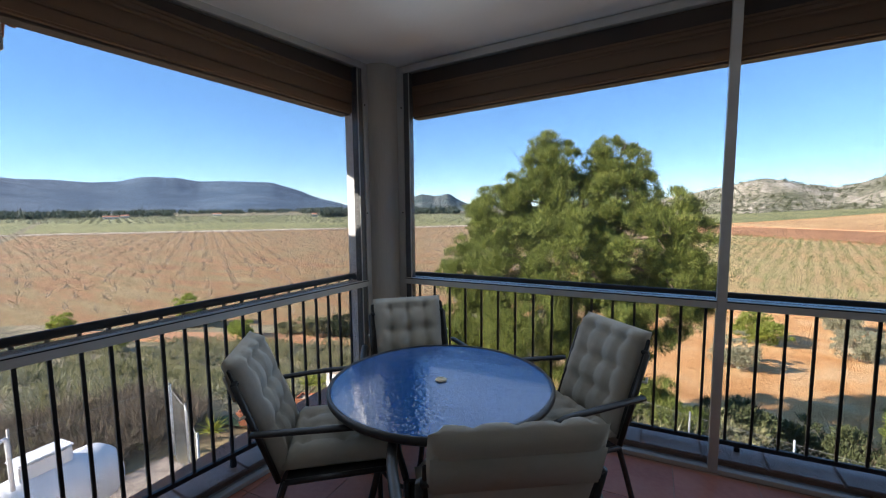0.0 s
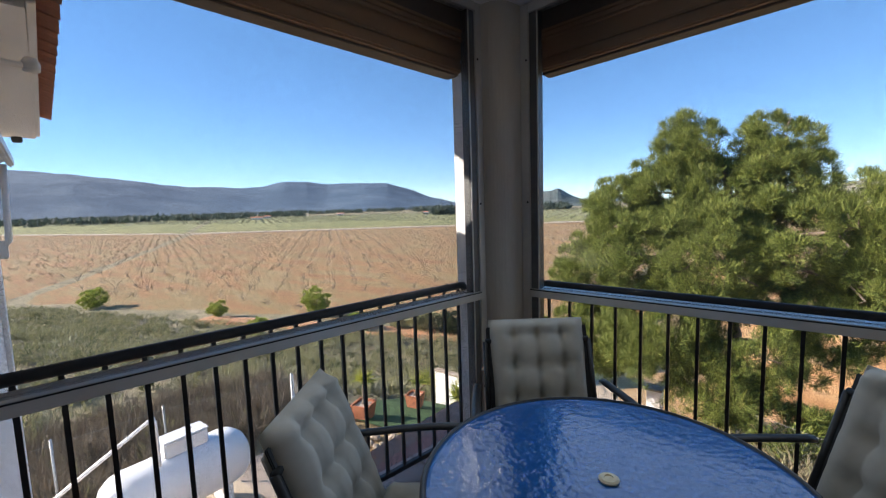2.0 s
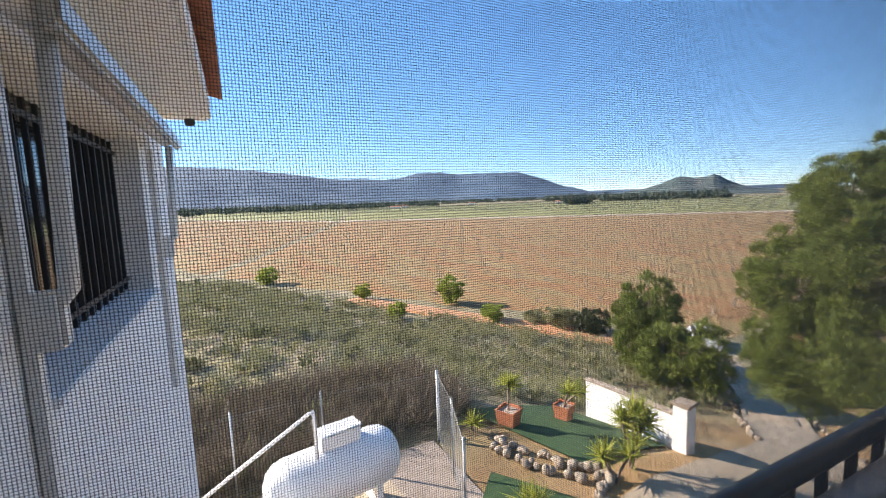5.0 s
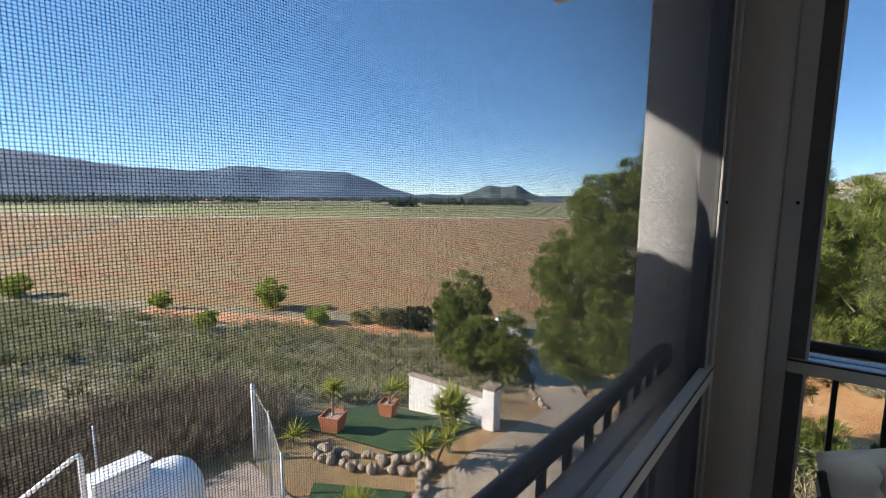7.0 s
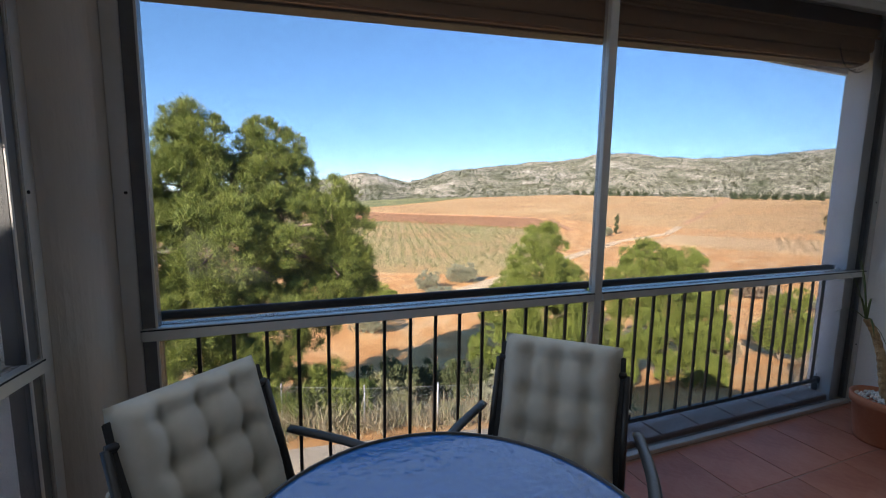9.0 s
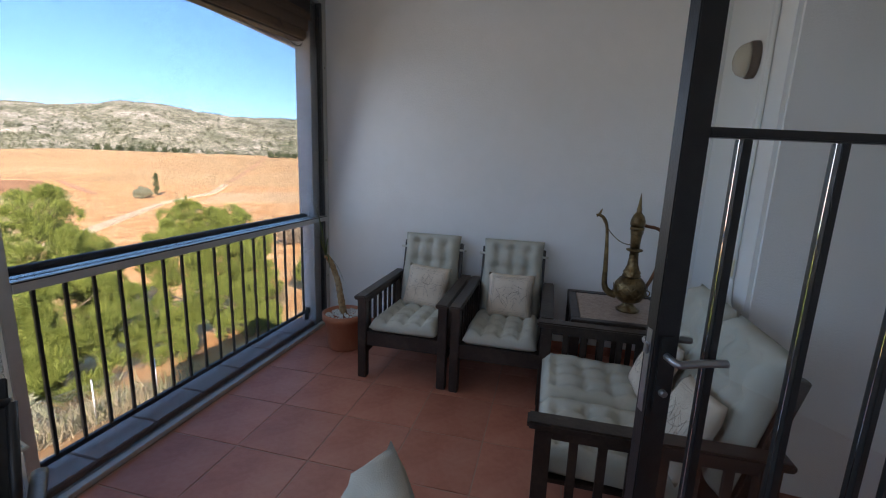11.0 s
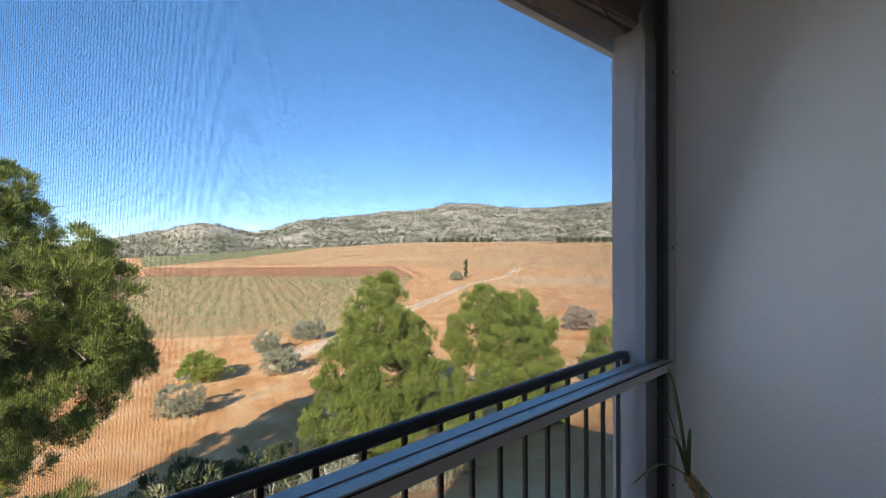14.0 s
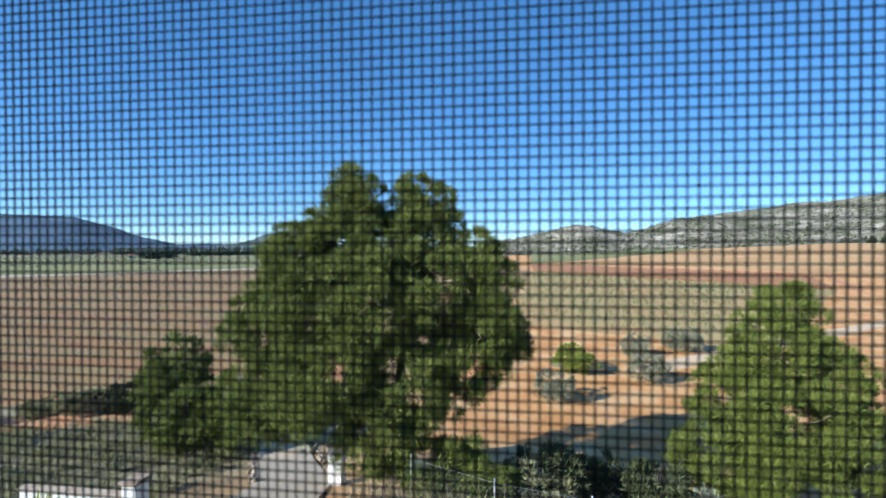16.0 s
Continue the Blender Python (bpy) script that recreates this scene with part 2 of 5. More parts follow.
def tufted(w, l, thick, nx, ny, seed=0, m=None, first=.5, ny_len=1.0):
    """A buttoned cushion: w across, l long, lying on z=0, with nx by ny buttons that pull it in."""
    rnd = random.Random(seed)
    gx, gy = nx * 6 + 2, ny * 6 + 2
    bm = bmesh.new()
    bt = [((i + 1) / (nx + 1), (j + first) / (ny - 1 + 2 * first)) for i in range(nx) for j in range(ny)]
    ws = [(rnd.uniform(-.02, .02), rnd.uniform(-.02, .02)) for _ in bt]

    def height(u, v):
        e = min(u, 1 - u) * w
        f = min(v, 1 - v) * l
        edge = min(1.0, e / .045) ** .5 * min(1.0, f / .045) ** .5
        pull = 0
        for (bu, bv), (ou, ov) in zip(bt, ws):
            dx, dy = (u - bu) * w, (v - bv) * l
            pull += .34 * math.exp(-(dx * dx + dy * dy) / .0009)
            pull += .20 * math.exp(-(dx * dx) / .00016) * math.exp(-(dy * dy) / .012)
            pull += .12 * math.exp(-(dy * dy) / .00022) * math.exp(-(dx * dx) / .009)
        nz = noise.noise(Vector((u * 5 + seed, v * 5, seed * 1.7))) * .10
        return thick * max(.12, edge * (1 - min(.62, pull) + nz))
    rows = []
    for top in (1, 0):
        g = []
        for i in range(gx + 1):
            r = []
            for j in range(gy + 1):
                u, v = i / gx, j / gy
                wob = .006 * math.sin(7 * v + seed) * (1 if u > .5 else -1)
                x, y = (u - .5) * w + (wob if i in (0, gx) else 0), (v - .5) * l
                z = height(u, v) if top else -.12 * thick * min(1, min(u, 1 - u) * w / .04)
                if i in (0, gx) or j in (0, gy):
                    z = thick * .18
                r.append(bm.verts.new((x, y, z)))
            g.append(r)
        rows.append(g)
    for k, g in enumerate(rows):
        for i in range(gx):
            for j in range(gy):
                q = (g[i][j], g[i + 1][j], g[i + 1][j + 1], g[i][j + 1])
                bm.faces.new(q if k == 0 else q[::-1])
    bmesh.ops.remove_doubles(bm, verts=bm.verts, dist=.0004)
    if m is not None:
        bm.transform(m)
    return bm


def pillow(w, l, thick, seed=0, m=None):
    bm = bmesh.new()
    n = 14
    for s in (1, -1):
        g = [[None] * (n + 1) for _ in range(n + 1)]
        for i in range(n + 1):
            for j in range(n + 1):
                u, v = i / n * 2 - 1, j / n * 2 - 1
                puff = max(0, (1 - u ** 4)) ** .6 * max(0, (1 - v ** 4)) ** .6
                x = u * w / 2 * (1 - .05 * (1 - v * v))
                y = v * l / 2 * (1 - .05 * (1 - u * u))
                z = s * thick / 2 * puff * (1 + .15 * noise.noise(Vector((u * 2.2 + seed, v * 2.2, seed))))
                g[i][j] = bm.verts.new((x, y, z))
        for i in range(n):
            for j in range(n):
                bm.faces.new((g[i][j], g[i + 1][j], g[i + 1][j + 1], g[i][j + 1]))
    bmesh.ops.remove_doubles(bm, verts=bm.verts, dist=.0005)
    if m is not None:
        bm.transform(m)
    return bm


def empty(name, label, category, group="", at=None):
    e = tagged(new(name), label, category, group)
    if at is not None:
        e.matrix_world = at
    return e


B = Matrix.Translation((0, -.19, 0)) @ Matrix.Rotation(radians(-7.2), 4, 'Z') @ Matrix.Translation((0, .19, 0))   # frame of the west side


def setting(ob, m=None):
    if m is not None:
        ob.matrix_world = m
    ob["kind"] = "structure"
    return ob

# ---- terrace: floor, walls, ceiling ----
XE, ZC = 4.66, 2.60
floor = setting(obj("floor", box(-.62, -4.4, -.18, 4.9, .30, -.003), M_grout))
SLOPE = .057
SH = Matrix(((1, 0, 0, 0), (0, 1, 0, 0), (SLOPE, 0, 1, -SLOPE * .25), (0, 0, 0, 1)))   # the ceiling rises to the east
bm = box(-.9, -4.6, ZC - .05, 4.95, .045, ZC + .09)
bm.transform(SH)
ceiling = setting(obj("ceiling", bm, M_ceil))
wall_east = setting(obj("wall_east", box(XE, -4.5, -5.6, XE + .28, .30, 2.9), M_plaster))
S = Matrix.Translation((XE, -3.02, 0)) @ Matrix.Rotation(radians(-7.2), 4, 'Z')    # frame of the south wall: x runs west as -x
wall_south = setting(obj("wall_south", box(-1.36, -1.5, -.01, 0.0, 0, 2.95, .02), M_plaster), S)
wall_back = setting(obj("wall_back", box(-1.2, -4.7, -.01, 4.0, -4.45, 2.95), M_plaster))
wall_west = setting(obj("wall_west", box(-.20, -4.9, -5.2, .06, -2.30, 2.9), M_plaster), B)
baseboard = setting(obj("baseboard", box(XE - .012, -2.98, -.005, XE - .001, -.07, .075, .003), M_tile))

# corner column with a rounded inner edge, and the outer piers
bm = bmesh.new()
ring = [(-.24, .26), (-.24, -.10), (-.06, -.10), (-.02, -.165)]
ring += [(.005 + .125 * math.sin(a), -.045 - .125 * math.cos(a)) for a in [radians(d) for d in range(0, 91, 9)]]
ring += [(.137, -.002), (.137, .06), (.12, .08), (.12, .26)]
lo = [bm.verts.new((x, y, -.02)) for x, y in ring]
hi = [bm.verts.new((x, y, ZC - .002)) for x, y in ring]
for k in range(len(ring)):
    bm.faces.new((lo[k], lo[(k + 1) % len(ring)], hi[(k + 1) % len(ring)], hi[k]))
bm.faces.new(lo)
bm.faces.new(hi)
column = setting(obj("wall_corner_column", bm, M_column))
setting(obj("wall_corner_pier_south_face", box(-.25, -.108, -.3, -.062, -.1005, ZC - .004), M_stucco))
setting(obj("wall_corner_pier_base", box(-.26, -.10, -5.6, .12, .27, -.02), M_stucco))
setting(obj("wall_east_pier", box(4.572, .102, -.3, XE - .002, .24, 2.9), M_stucco))
setting(obj("wall_east_reveal", box(4.478, .0505, .002, XE - .003, .10, 2.40), M_stucco))
setting(obj("wall_below_terrace_north", box(-.2, .10, -5.6, XE, .28, -.19), M_stucco))
setting(obj("wall_below_terrace_west", box(-.22, -2.3, -5.6, -.02, -.2, -.19), M_stucco), B)

# ledge tiles under the railing
ledge = setting(obj("floor_ledge_north", box(.245, .0455, -.012, 4.44, .27, .05), M_grout))
for k in range(13):
    q = part("ledge_tile", box(-.158, -.112, 0, .158, .112, .014, .004), M_ledge, ledge) if k == 0 else new("ledge_tile", q.data)
    q.parent = ledge
    q.location = (.37 + .326 * k, .160, .0502)
ledge_w = setting(obj("floor_ledge_west", box(-.27, -2.28, -.012, -.045, -.2, .05), M_grout), B)
for k in range(6):
    q2 = new("ledge_tile", q.data)
    q2.parent = ledge_w
    q2.matrix_basis = Matrix.Translation((-.158, -.38 - .326 * k, .0502)) @ Matrix.Rotation(radians(90), 4, 'Z')

# roof over the terrace with a wide soffit
setting(obj("roof_soffit_north_east", box(.602, .265, ZC + .20, 4.95, .42, ZC + .41), M_stucco))
setting(obj("roof_slab", box(-.92, -4.6, ZC + .42, 5.0, .46, ZC + .50), M_stucco))
setting(obj("wall_lintel_north", box(-.2, .262, 2.42, 4.9, .30, ZC + .42), M_stucco))
setting(obj("roof_soffit_north", box(-.90, .265, ZC - .03, .6, .75, ZC + .115), M_stucco))
setting(obj("roof_soffit_west", box(-.85, -.9, ZC - .028, -.262, .28, ZC + .114), M_stucco), B)
# unseen slab, added only to shade the upper part of the corner column
setting(obj("roof_overhang_west", box(-1.93, -4.6, 2.99, -.95, -1.15, 3.10), M_stucco), B)
roof_edge = setting(obj("roof_eave_north", box(-.92, .752, ZC + .0, .6, .80, ZC + .12), M_stucco))

# ---- screens: aluminium frames with insect net ----
PITCH, DIA = .0017, .00039


def net(name, x0, x1, z0, z1, label):
    """Woven net in the plane y=.02: every thread is a three-sided prism."""
    vs, fs = [], []
    r = DIA / 2
    tri = [(r * math.cos(a), r * math.sin(a)) for a in (math.pi / 2, math.pi * 7 / 6, math.pi * 11 / 6)]
    for k in range(int((x1 - x0) / PITCH)):
        x, b = x0 + PITCH * (k + .5), len(vs)
        vs += [(x + p, .02 + q, z) for z in (z0, z1) for p, q in tri]
        fs += [(b + i, b + (i + 1) % 3, b + 3 + (i + 1) % 3, b + 3 + i) for i in range(3)]
    for k in range(int((z1 - z0) / PITCH)):
        z, b = z0 + PITCH * (k + .5), len(vs)
        vs += [(x, .02 + q + DIA * .5, z + p) for x in (x0, x1) for p, q in tri]
        fs += [(b + i, b + (i + 1) % 3, b + 3 + (i + 1) % 3, b + 3 + i) for i in range(3)]
    return raw(name, vs, fs, M_net)


def screen(name, stiles, x0, x1, label, m, corner, slope=0.0):
    """A row of net panels between x0 and x1 in the plane y 0 to .04; stiles: centres of the inner uprights; corner: the end that meets the column."""
    s = empty(name, label, "insect screen", at=m)
    top = lambda x: ZC - .052 + slope * (x - .25)
    for x in (x0, x1):
        part("stile", box(x - .026, 0, .0, x + .026, .042, top(x) - .004, .003), M_alu, s)
        side, wide = (1 if x == x0 else -1), (.0255 if x == corner else .010)
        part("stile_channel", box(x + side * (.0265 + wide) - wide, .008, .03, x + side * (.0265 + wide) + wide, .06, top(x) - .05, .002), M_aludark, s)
        if x == corner:
            part("guide_lip", box(x + side * .074 - .004, .002, .03, x + side * .074 + .004, .0078, top(x) - .05, .001), M_alu, s)
        for z in (.45, 1.49, 2.25):
            part("screw", lathe([(.0055, 0), (.0055, .003), (.003, .0045)], 8, at=(0, 0, 0)), M_gasket, s).matrix_basis = Matrix.Translation((x + (.012 if x == x0 else -.012), .0, z)) @ Matrix.Rotation(radians(90), 4, 'X')
    for x in stiles:
        part("mullion", box(x - .024, -.006, .0, x + .024, .046, top(x) - .006, .003), M_alu, s)
    xs = [x0 + .026] + [v for x in stiles for v in (x - .0241, x + .0241)] + [x1 - .026]
    for a, b in zip(xs[::2], xs[1::2]):
        part("transom", box(a, -.008, .958, b, .042, 1.004, .004), M_alu, s)
        part("transom_seal", box(a, -.0095, .996, b, -.0081, 1.002, .0004), M_gasket, s)
        part("sill_profile", box(a, .0425, .975, b, .092, 1.006, .003), M_alu, s)
        part("bottom_track", box(a, -.016, .001, b, .044, .03, .003), M_alu, s)
        tt = box(a, -.004, -.055, b, .05, -.004, .003)
        for v in tt.verts:
            v.co.z += top(v.co.x)
        part("top_track", tt, M_alu, s)
        for z0, z1 in ((.03, .957), (1.003, top((a + b) / 2) - .03)):
            nt = net("insect_net", a, b, z0, z1, "")
            nt.parent = s
            nt["label"] = "fine dark woven insect net"
    return s


screen("insect_screen", [2.215], .165, 4.63, "two bay aluminium framed insect screen along the terrace edge", Matrix.Identity(4), .165, SLOPE)
screen("insect_screen", [], 0.0, 2.08, "aluminium framed insect screen on the short terrace side", B @ Matrix.Translation((0, -.19, 0)) @ Matrix.Rotation(radians(90), 4, 'Z') @ Matrix.Translation((-2.08, 0, 0)), 2.08)


# ---- brown blind boxes ----
def blind(name, length, m, label, slope):
    s = empty(name, label, "roller blind", at=m)
    sh = Matrix(((1, 0, 0, 0), (0, 1, 0, 0), (slope, 0, 1, 0), (0, 0, 0, 1)))
    part_ = part

    def part_s(nm, bm, mt, pa, smooth=False):
        bm.transform(sh)
        return part_(nm, bm, mt, pa, smooth=smooth)
    part_s("box", box(0, .055, 2.40, length, .26, ZC - .054, .004), M_blinddk, s)
    part_s("ledge", box(0, .045, 2.385, length, .255, 2.399, .003), M_blind, s)
    part_s("cornice", box(0, .050, 2.352, length, .25, 2.3845, .008), M_blind, s)
    part_s("cornice_bead", tube([(0, .05, 2.345), (length, .05, 2.345)], .008, 8), M_blind, s)
    part_s("slat_roll", box(.004, .072, 2.262, length - .004, .24, 2.3515, .006), M_blind, s)
    part_s("bottom_slat", box(.006, .085, 2.20, length - .006, .235, 2.2605, .010), M_blind, s)
    part_s("bottom_bar", box(.01, .115, 2.188, length - .01, .205, 2.1995, .003), M_blinddk, s)
    return s


blind("roller_blind", 4.31, Matrix.Translation((.20, 0, 0)), "rolled up brown wooden roller blind in its box above the screen", SLOPE)
blind("roller_blind", 1.98, B @ Matrix.Translation((0, -.22, 0)) @ Matrix.Rotation(radians(90), 4, 'Z') @ Matrix.Translation((-1.98, 0, .075)), "rolled up brown wooden roller blind above the short screen", -.04)


# ---- railing ----
def railing(length, m, label, n):
    s = empty("railing", label, "railing", at=m)
    part("handrail", tube([(-.005, 0, .93), (-.005, 0, 1.0), (.01, 0, 1.025), (.05, 0, 1.03), (length - .05, 0, 1.03), (length - .01, 0, 1.025), (length + .005, 0, 1.0), (length + .005, 0, .93)], .021, 12), M_black, s, smooth=True)
    part("bottom_rail", box(.0, -.012, .120, length, .012, .147, .003), M_black, s)
    bar = None
    for k in range(n):
        x = length * (k + .5) / n
        if bar is None:
            bar = part("baluster", box(-.0075, -.0075, .1475, .0075, .0075, 1.012, .0015), M_black, s)
            bar.location.x = x
        else:
            o = new("baluster", bar.data)
            o.parent = s
            o.location.x = x
    for x in (.02, length * .5, length - .02):
        part("foot", box(x - .014, -.014, .05, x + .014, .014, .1198, .003), M_black, s)
    for x in (-.02, length + .02):
        part("wall_fixing", box(x - .03, -.02, .11, x + .02, .02, .16, .004), M_black, s)
    return s


railing(4.42, Matrix.Translation((.145, .185, -.028)), "black painted metal railing with square balusters", 34)
railing(2.02, B @ Matrix.Translation((-.125, -.19, 0)) @ Matrix.Rotation(radians(90), 4, 'Z') @ Matrix.Translation((-2.05, 0, 0)), "black painted metal railing outside the short screen", 19)

# ---- furniture ----


def dining_chair(lift, label):
    """Faces +y; floor at z=0; lift: how far the cushion has been pulled up the back."""
    c = empty("dining_chair", label, "chair", "chairs round the glass table")
    w = .27
    back = lambda z: -.23 - (z - .42) * .36
    for s in (-1, 1):
        part("front_leg", tube(curve_pts([(s * w, .27, 0), (s * w, .24, .25), (s * w, .22, .44)]), .013, 8), M_plank, c, smooth=True)
        part("rear_leg", tube(curve_pts([(s * w, -.34, 0), (s * w, -.27, .22), (s * w, -.20, .43)]), .013, 8), M_plank, c, smooth=True)
        part("back_post", tube([(s * w * .9, back(.42), .42), (s * w * .9, back(.84), .84)], .013, 8), M_plank, c, smooth=True)
        part("armrest", tube(curve_pts([(s * (w + .02), back(.66) , .655), (s * (w + .05), -.05, .665), (s * (w + .05), .14, .655), (s * (w + .04), .24, .60), (s * (w + .0), .235, .44)]), .019, 10, squash=.62), M_plank, c, smooth=True)
        part("side_rail", tube([(s * w, -.20, .43), (s * w, .22, .44)], .012, 8), M_plank, c, smooth=True)
    part("top_rail", tube([(-w * .9, back(.84), .84), (w * .9, back(.84), .84)], .013, 8), M_plank, c, smooth=True)
    part("front_rail", tube([(-w, .22, .44), (w, .22, .44)], .012, 8), M_plank, c, smooth=True)
    part("seat_sling", box(-w + .012, -.20, .425, w - .012, .215, .435, .003), M_gasket, c)
    bk = box(-w * .88, -.005, 0, w * .88, .004, .49, .003)
    bk.transform(Matrix.Translation((0, back(.44), .44)) @ Matrix.Rotation(radians(19.8), 4, 'X'))
    part("back_sling", bk, M_gasket, c)
    part("seat_cushion", tufted(.46, .50, .085, 3, 3, 1, Matrix.Translation((0, .03, .45))), M_fabric2, c, smooth=True)
    part("back_cushion", tufted(.445, .56, .085, 3, 4, 2, Matrix.Translation((0, -.345 - .36 * lift, .67 + lift)) @ Matrix.Rotation(radians(109.8), 4, 'X') @ Matrix.Rotation(radians(180), 4, 'Z') @ Matrix.Rotation(radians(180), 4, 'Y') @ Matrix.Rotation(radians(180), 4, 'Z')), M_fabric2, c, smooth=True)
    hood = box(-.222, -.012, 0, .222, .012, .13, .010)
    hood.transform(Matrix.Translation((0, back(.76 + lift) - .028, .76 + lift)) @ Matrix.Rotation(radians(19.8), 4, 'X'))
    part("cushion_hood", hood, M_fabric2, c, smooth=True)
    for s in (-1, 1):
        part("strap", tube([(s * .242, -.33, .72), (s * .262, -.36, .71), (s * .24, -.385, .72)], .007, 6), M_strap, c)
    return c


def facing(x, y, fx, fy, back=.0):
    return Matrix.Translation((x, y, 0)) @ Matrix.Rotation(math.atan2(-fx, fy), 4, 'Z')


def chair_by_top(x, y, fx, fy):
    d = Vector((fx, fy)).normalized()
    p = Vector((x, y)) + d * .42
    return facing(p.x, p.y, d.x, d.y)


ch = dining_chair(-.006, "black metal garden chair with a buttoned khaki cushion")
places = [(.39, -.33, .65, -.76), (1.705, -.40, -.68, -.73), (.22, -1.50, .80, .60)]
ch.matrix_world = chair_by_top(*places[0])
for p in places[1:]:
    copy_thing(ch, chair_by_top(*p))
dining_chair(.065, "black metal garden chair, its khaki cushion pulled up high").matrix_world = chair_by_top(1.575, -1.785, -.53, .85)

# round glass table
tb = empty("round_table", "round garden table with a hammered smoke blue glass top", "table", at=Matrix.Translation((.985, -1.02, 0)))
R_T = .515
part("glass_top", lathe([(.0, .712), (R_T - .02, .712), (R_T - .008, .715), (R_T - .008, .718), (R_T - .02, .7205), (.0, .7205)], 72), M_glass, tb, "hammered smoke blue glass", smooth=False)
ringb = lathe([(R_T - .03, .690), (R_T, .690), (R_T + .008, .700), (R_T + .008, .716), (R_T, .724), (R_T - .008, .724), (R_T - .008, .7105), (R_T - .03, .7105), (R_T - .03, .690)], 72)
part("rim", ringb, M_plank, tb, "black metal rim", smooth=True)
part("umbrella_plug", lathe([(0, .7207), (.026, .7207), (.028, .726), (.022, .730), (.012, .731), (.011, .728), (0, .728)], 24), M_cream, tb, "cream plastic plug in the umbrella hole")
for k in range(4):
    a = radians(45 + 90 * k)
    u = Vector((math.cos(a), math.sin(a), 0))
    v = Vector((-math.sin(a), math.cos(a), 0))
    part("leg", tube(curve_pts([u * .47 + Vector((0, 0, .69)), u * .33 + Vector((0, 0, .60)), u * .30 + Vector((0, 0, .40)), u * .36 + Vector((0, 0, .15)), u * .43 + Vector((0, 0, .0))]), .016, 8), M_plank, tb, smooth=True)
    part("brace", tube(curve_pts([u * .33 + Vector((0, 0, .60)), u * .16 + v * .12 + Vector((0, 0, .64)), v * .33 + Vector((0, 0, .60))]), .010, 8), M_plank, tb, smooth=True)
part("shelf_ring", tube([(.30 * math.cos(2 * math.pi * k / 32), .30 * math.sin(2 * math.pi * k / 32), .36) for k in range(33)], .009, 6), M_plank, tb, smooth=True)


def slatted_seat(name, label, category, W2, seats, group=""):
    """Mission style seat for one or two, faces +y, floor at z=0; W2: half its width between the arms' middles."""
    c = empty(name, label, category, group)
    WB = W2 - .06                            # half width of the back frame
    for s in (-1, 1):
        part("front_leg", box(s * W2 - .03, .36, 0, s * W2 + .03, .42, .574, .005), M_wood, c)
        part("rear_leg", box(s * W2 - .03, -.36, 0, s * W2 + .03, -.30, .574, .005), M_wood, c)
        part("arm", box(s * W2 - .042, -.39, .575, s * W2 + .042, .45, .605, .008), M_wood, c)
        part("lower_rail", box(s * W2 - .013, -.30, .16, s * W2 + .013, .36, .21, .003), M_wood, c)
        part("upper_rail", box(s * W2 - .013, -.30, .53, s * W2 + .013, .36, .574, .003), M_wood, c)
        sl = None
        for k in range(6):
            y = -.22 + k * .10
            if sl is None:
                sl = part("side_slat", box(s * W2 - .008, -.016, .205, s * W2 + .008, .016, .535, .002), M_wood, c)
                sl.location.y = y
            else:
                o = new("side_slat", sl.data)
                o.parent = c
                o.location.y = y
    tilt = Matrix.Translation((0, -.27, .34)) @ Matrix.Rotation(radians(14), 4, 'X')
    for x in [-WB, WB] + [0.0] * (len(seats) - 1):
        b = box(x - .022, -.025, -.02, x + .022, .015, .535, .004)
        b.transform(tilt)
        part("back_post", b, M_wood, c)
    for x0, x1 in zip([-WB] + [0.0] * (len(seats) - 1), [0.0] * (len(seats) - 1) + [WB]):
        for z in (.05, .30, .475):
            b = box(x0 + .0225, -.02, z, x1 - .0225, .005, z + .055, .003)
            b.transform(tilt)
            part("back_rail", b, M_wood, c)
        for k in range(3):
            x = (x0 + x1) / 2 - .12 + k * .12
            for z0, z1 in ((.106, .299), (.356, .474)):
                b = box(x - .02, -.014, z0, x + .02, .0, z1, .002)
                b.transform(tilt)
                part("back_slat", b, M_wood, c)
    part("front_rail", box(-W2 + .03, .375, .24, W2 - .03, .405, .34, .004), M_wood, c)
    part("seat_board", box(-W2 + .03, -.30, .318, W2 - .03, .374, .338, .003), M_wood, c)
    for k, x in enumerate(seats):
        part("seat_cushion", tufted(.49, .56, .085, 3, 4, 5 + 2 * k, Matrix.Translation((x, .125, .346)) @ Matrix.Rotation(radians(2), 4, 'X')), M_fabric, c, smooth=True)
        part("back_cushion", tufted(.46, .58, .085, 3, 4, 6 + 2 * k, tilt @ Matrix.Translation((x, .022, .305)) @ Matrix.Rotation(radians(-90), 4, 'X') @ Matrix.Rotation(radians(180), 4, 'Z')), M_fabric, c, smooth=True)
    if len(seats) == 1:
        for s in (-1, 1):
            b = box(s * .24 - .03, -.035, .47, s * .24 + .03, .035, .486, .003)
            b.transform(tilt)
            part("strap", b, M_strap, c)
    return c


ar = slatted_seat("wooden_armchair", "dark stained wooden slatted armchair with sage buttoned cushions", "armchair", .285, [0.0], "wooden armchairs on the terrace")
ar.matrix_world = facing(4.14, -1.03, -1, 0)
copy_thing(ar, facing(4.13, -1.69, -1, 0))
slatted_seat("wooden_settee", "dark stained wooden two seat settee with sage buttoned cushions", "settee", .52, [-.247, .247]).matrix_world = facing(3.115, -2.37, .0, 1.0)


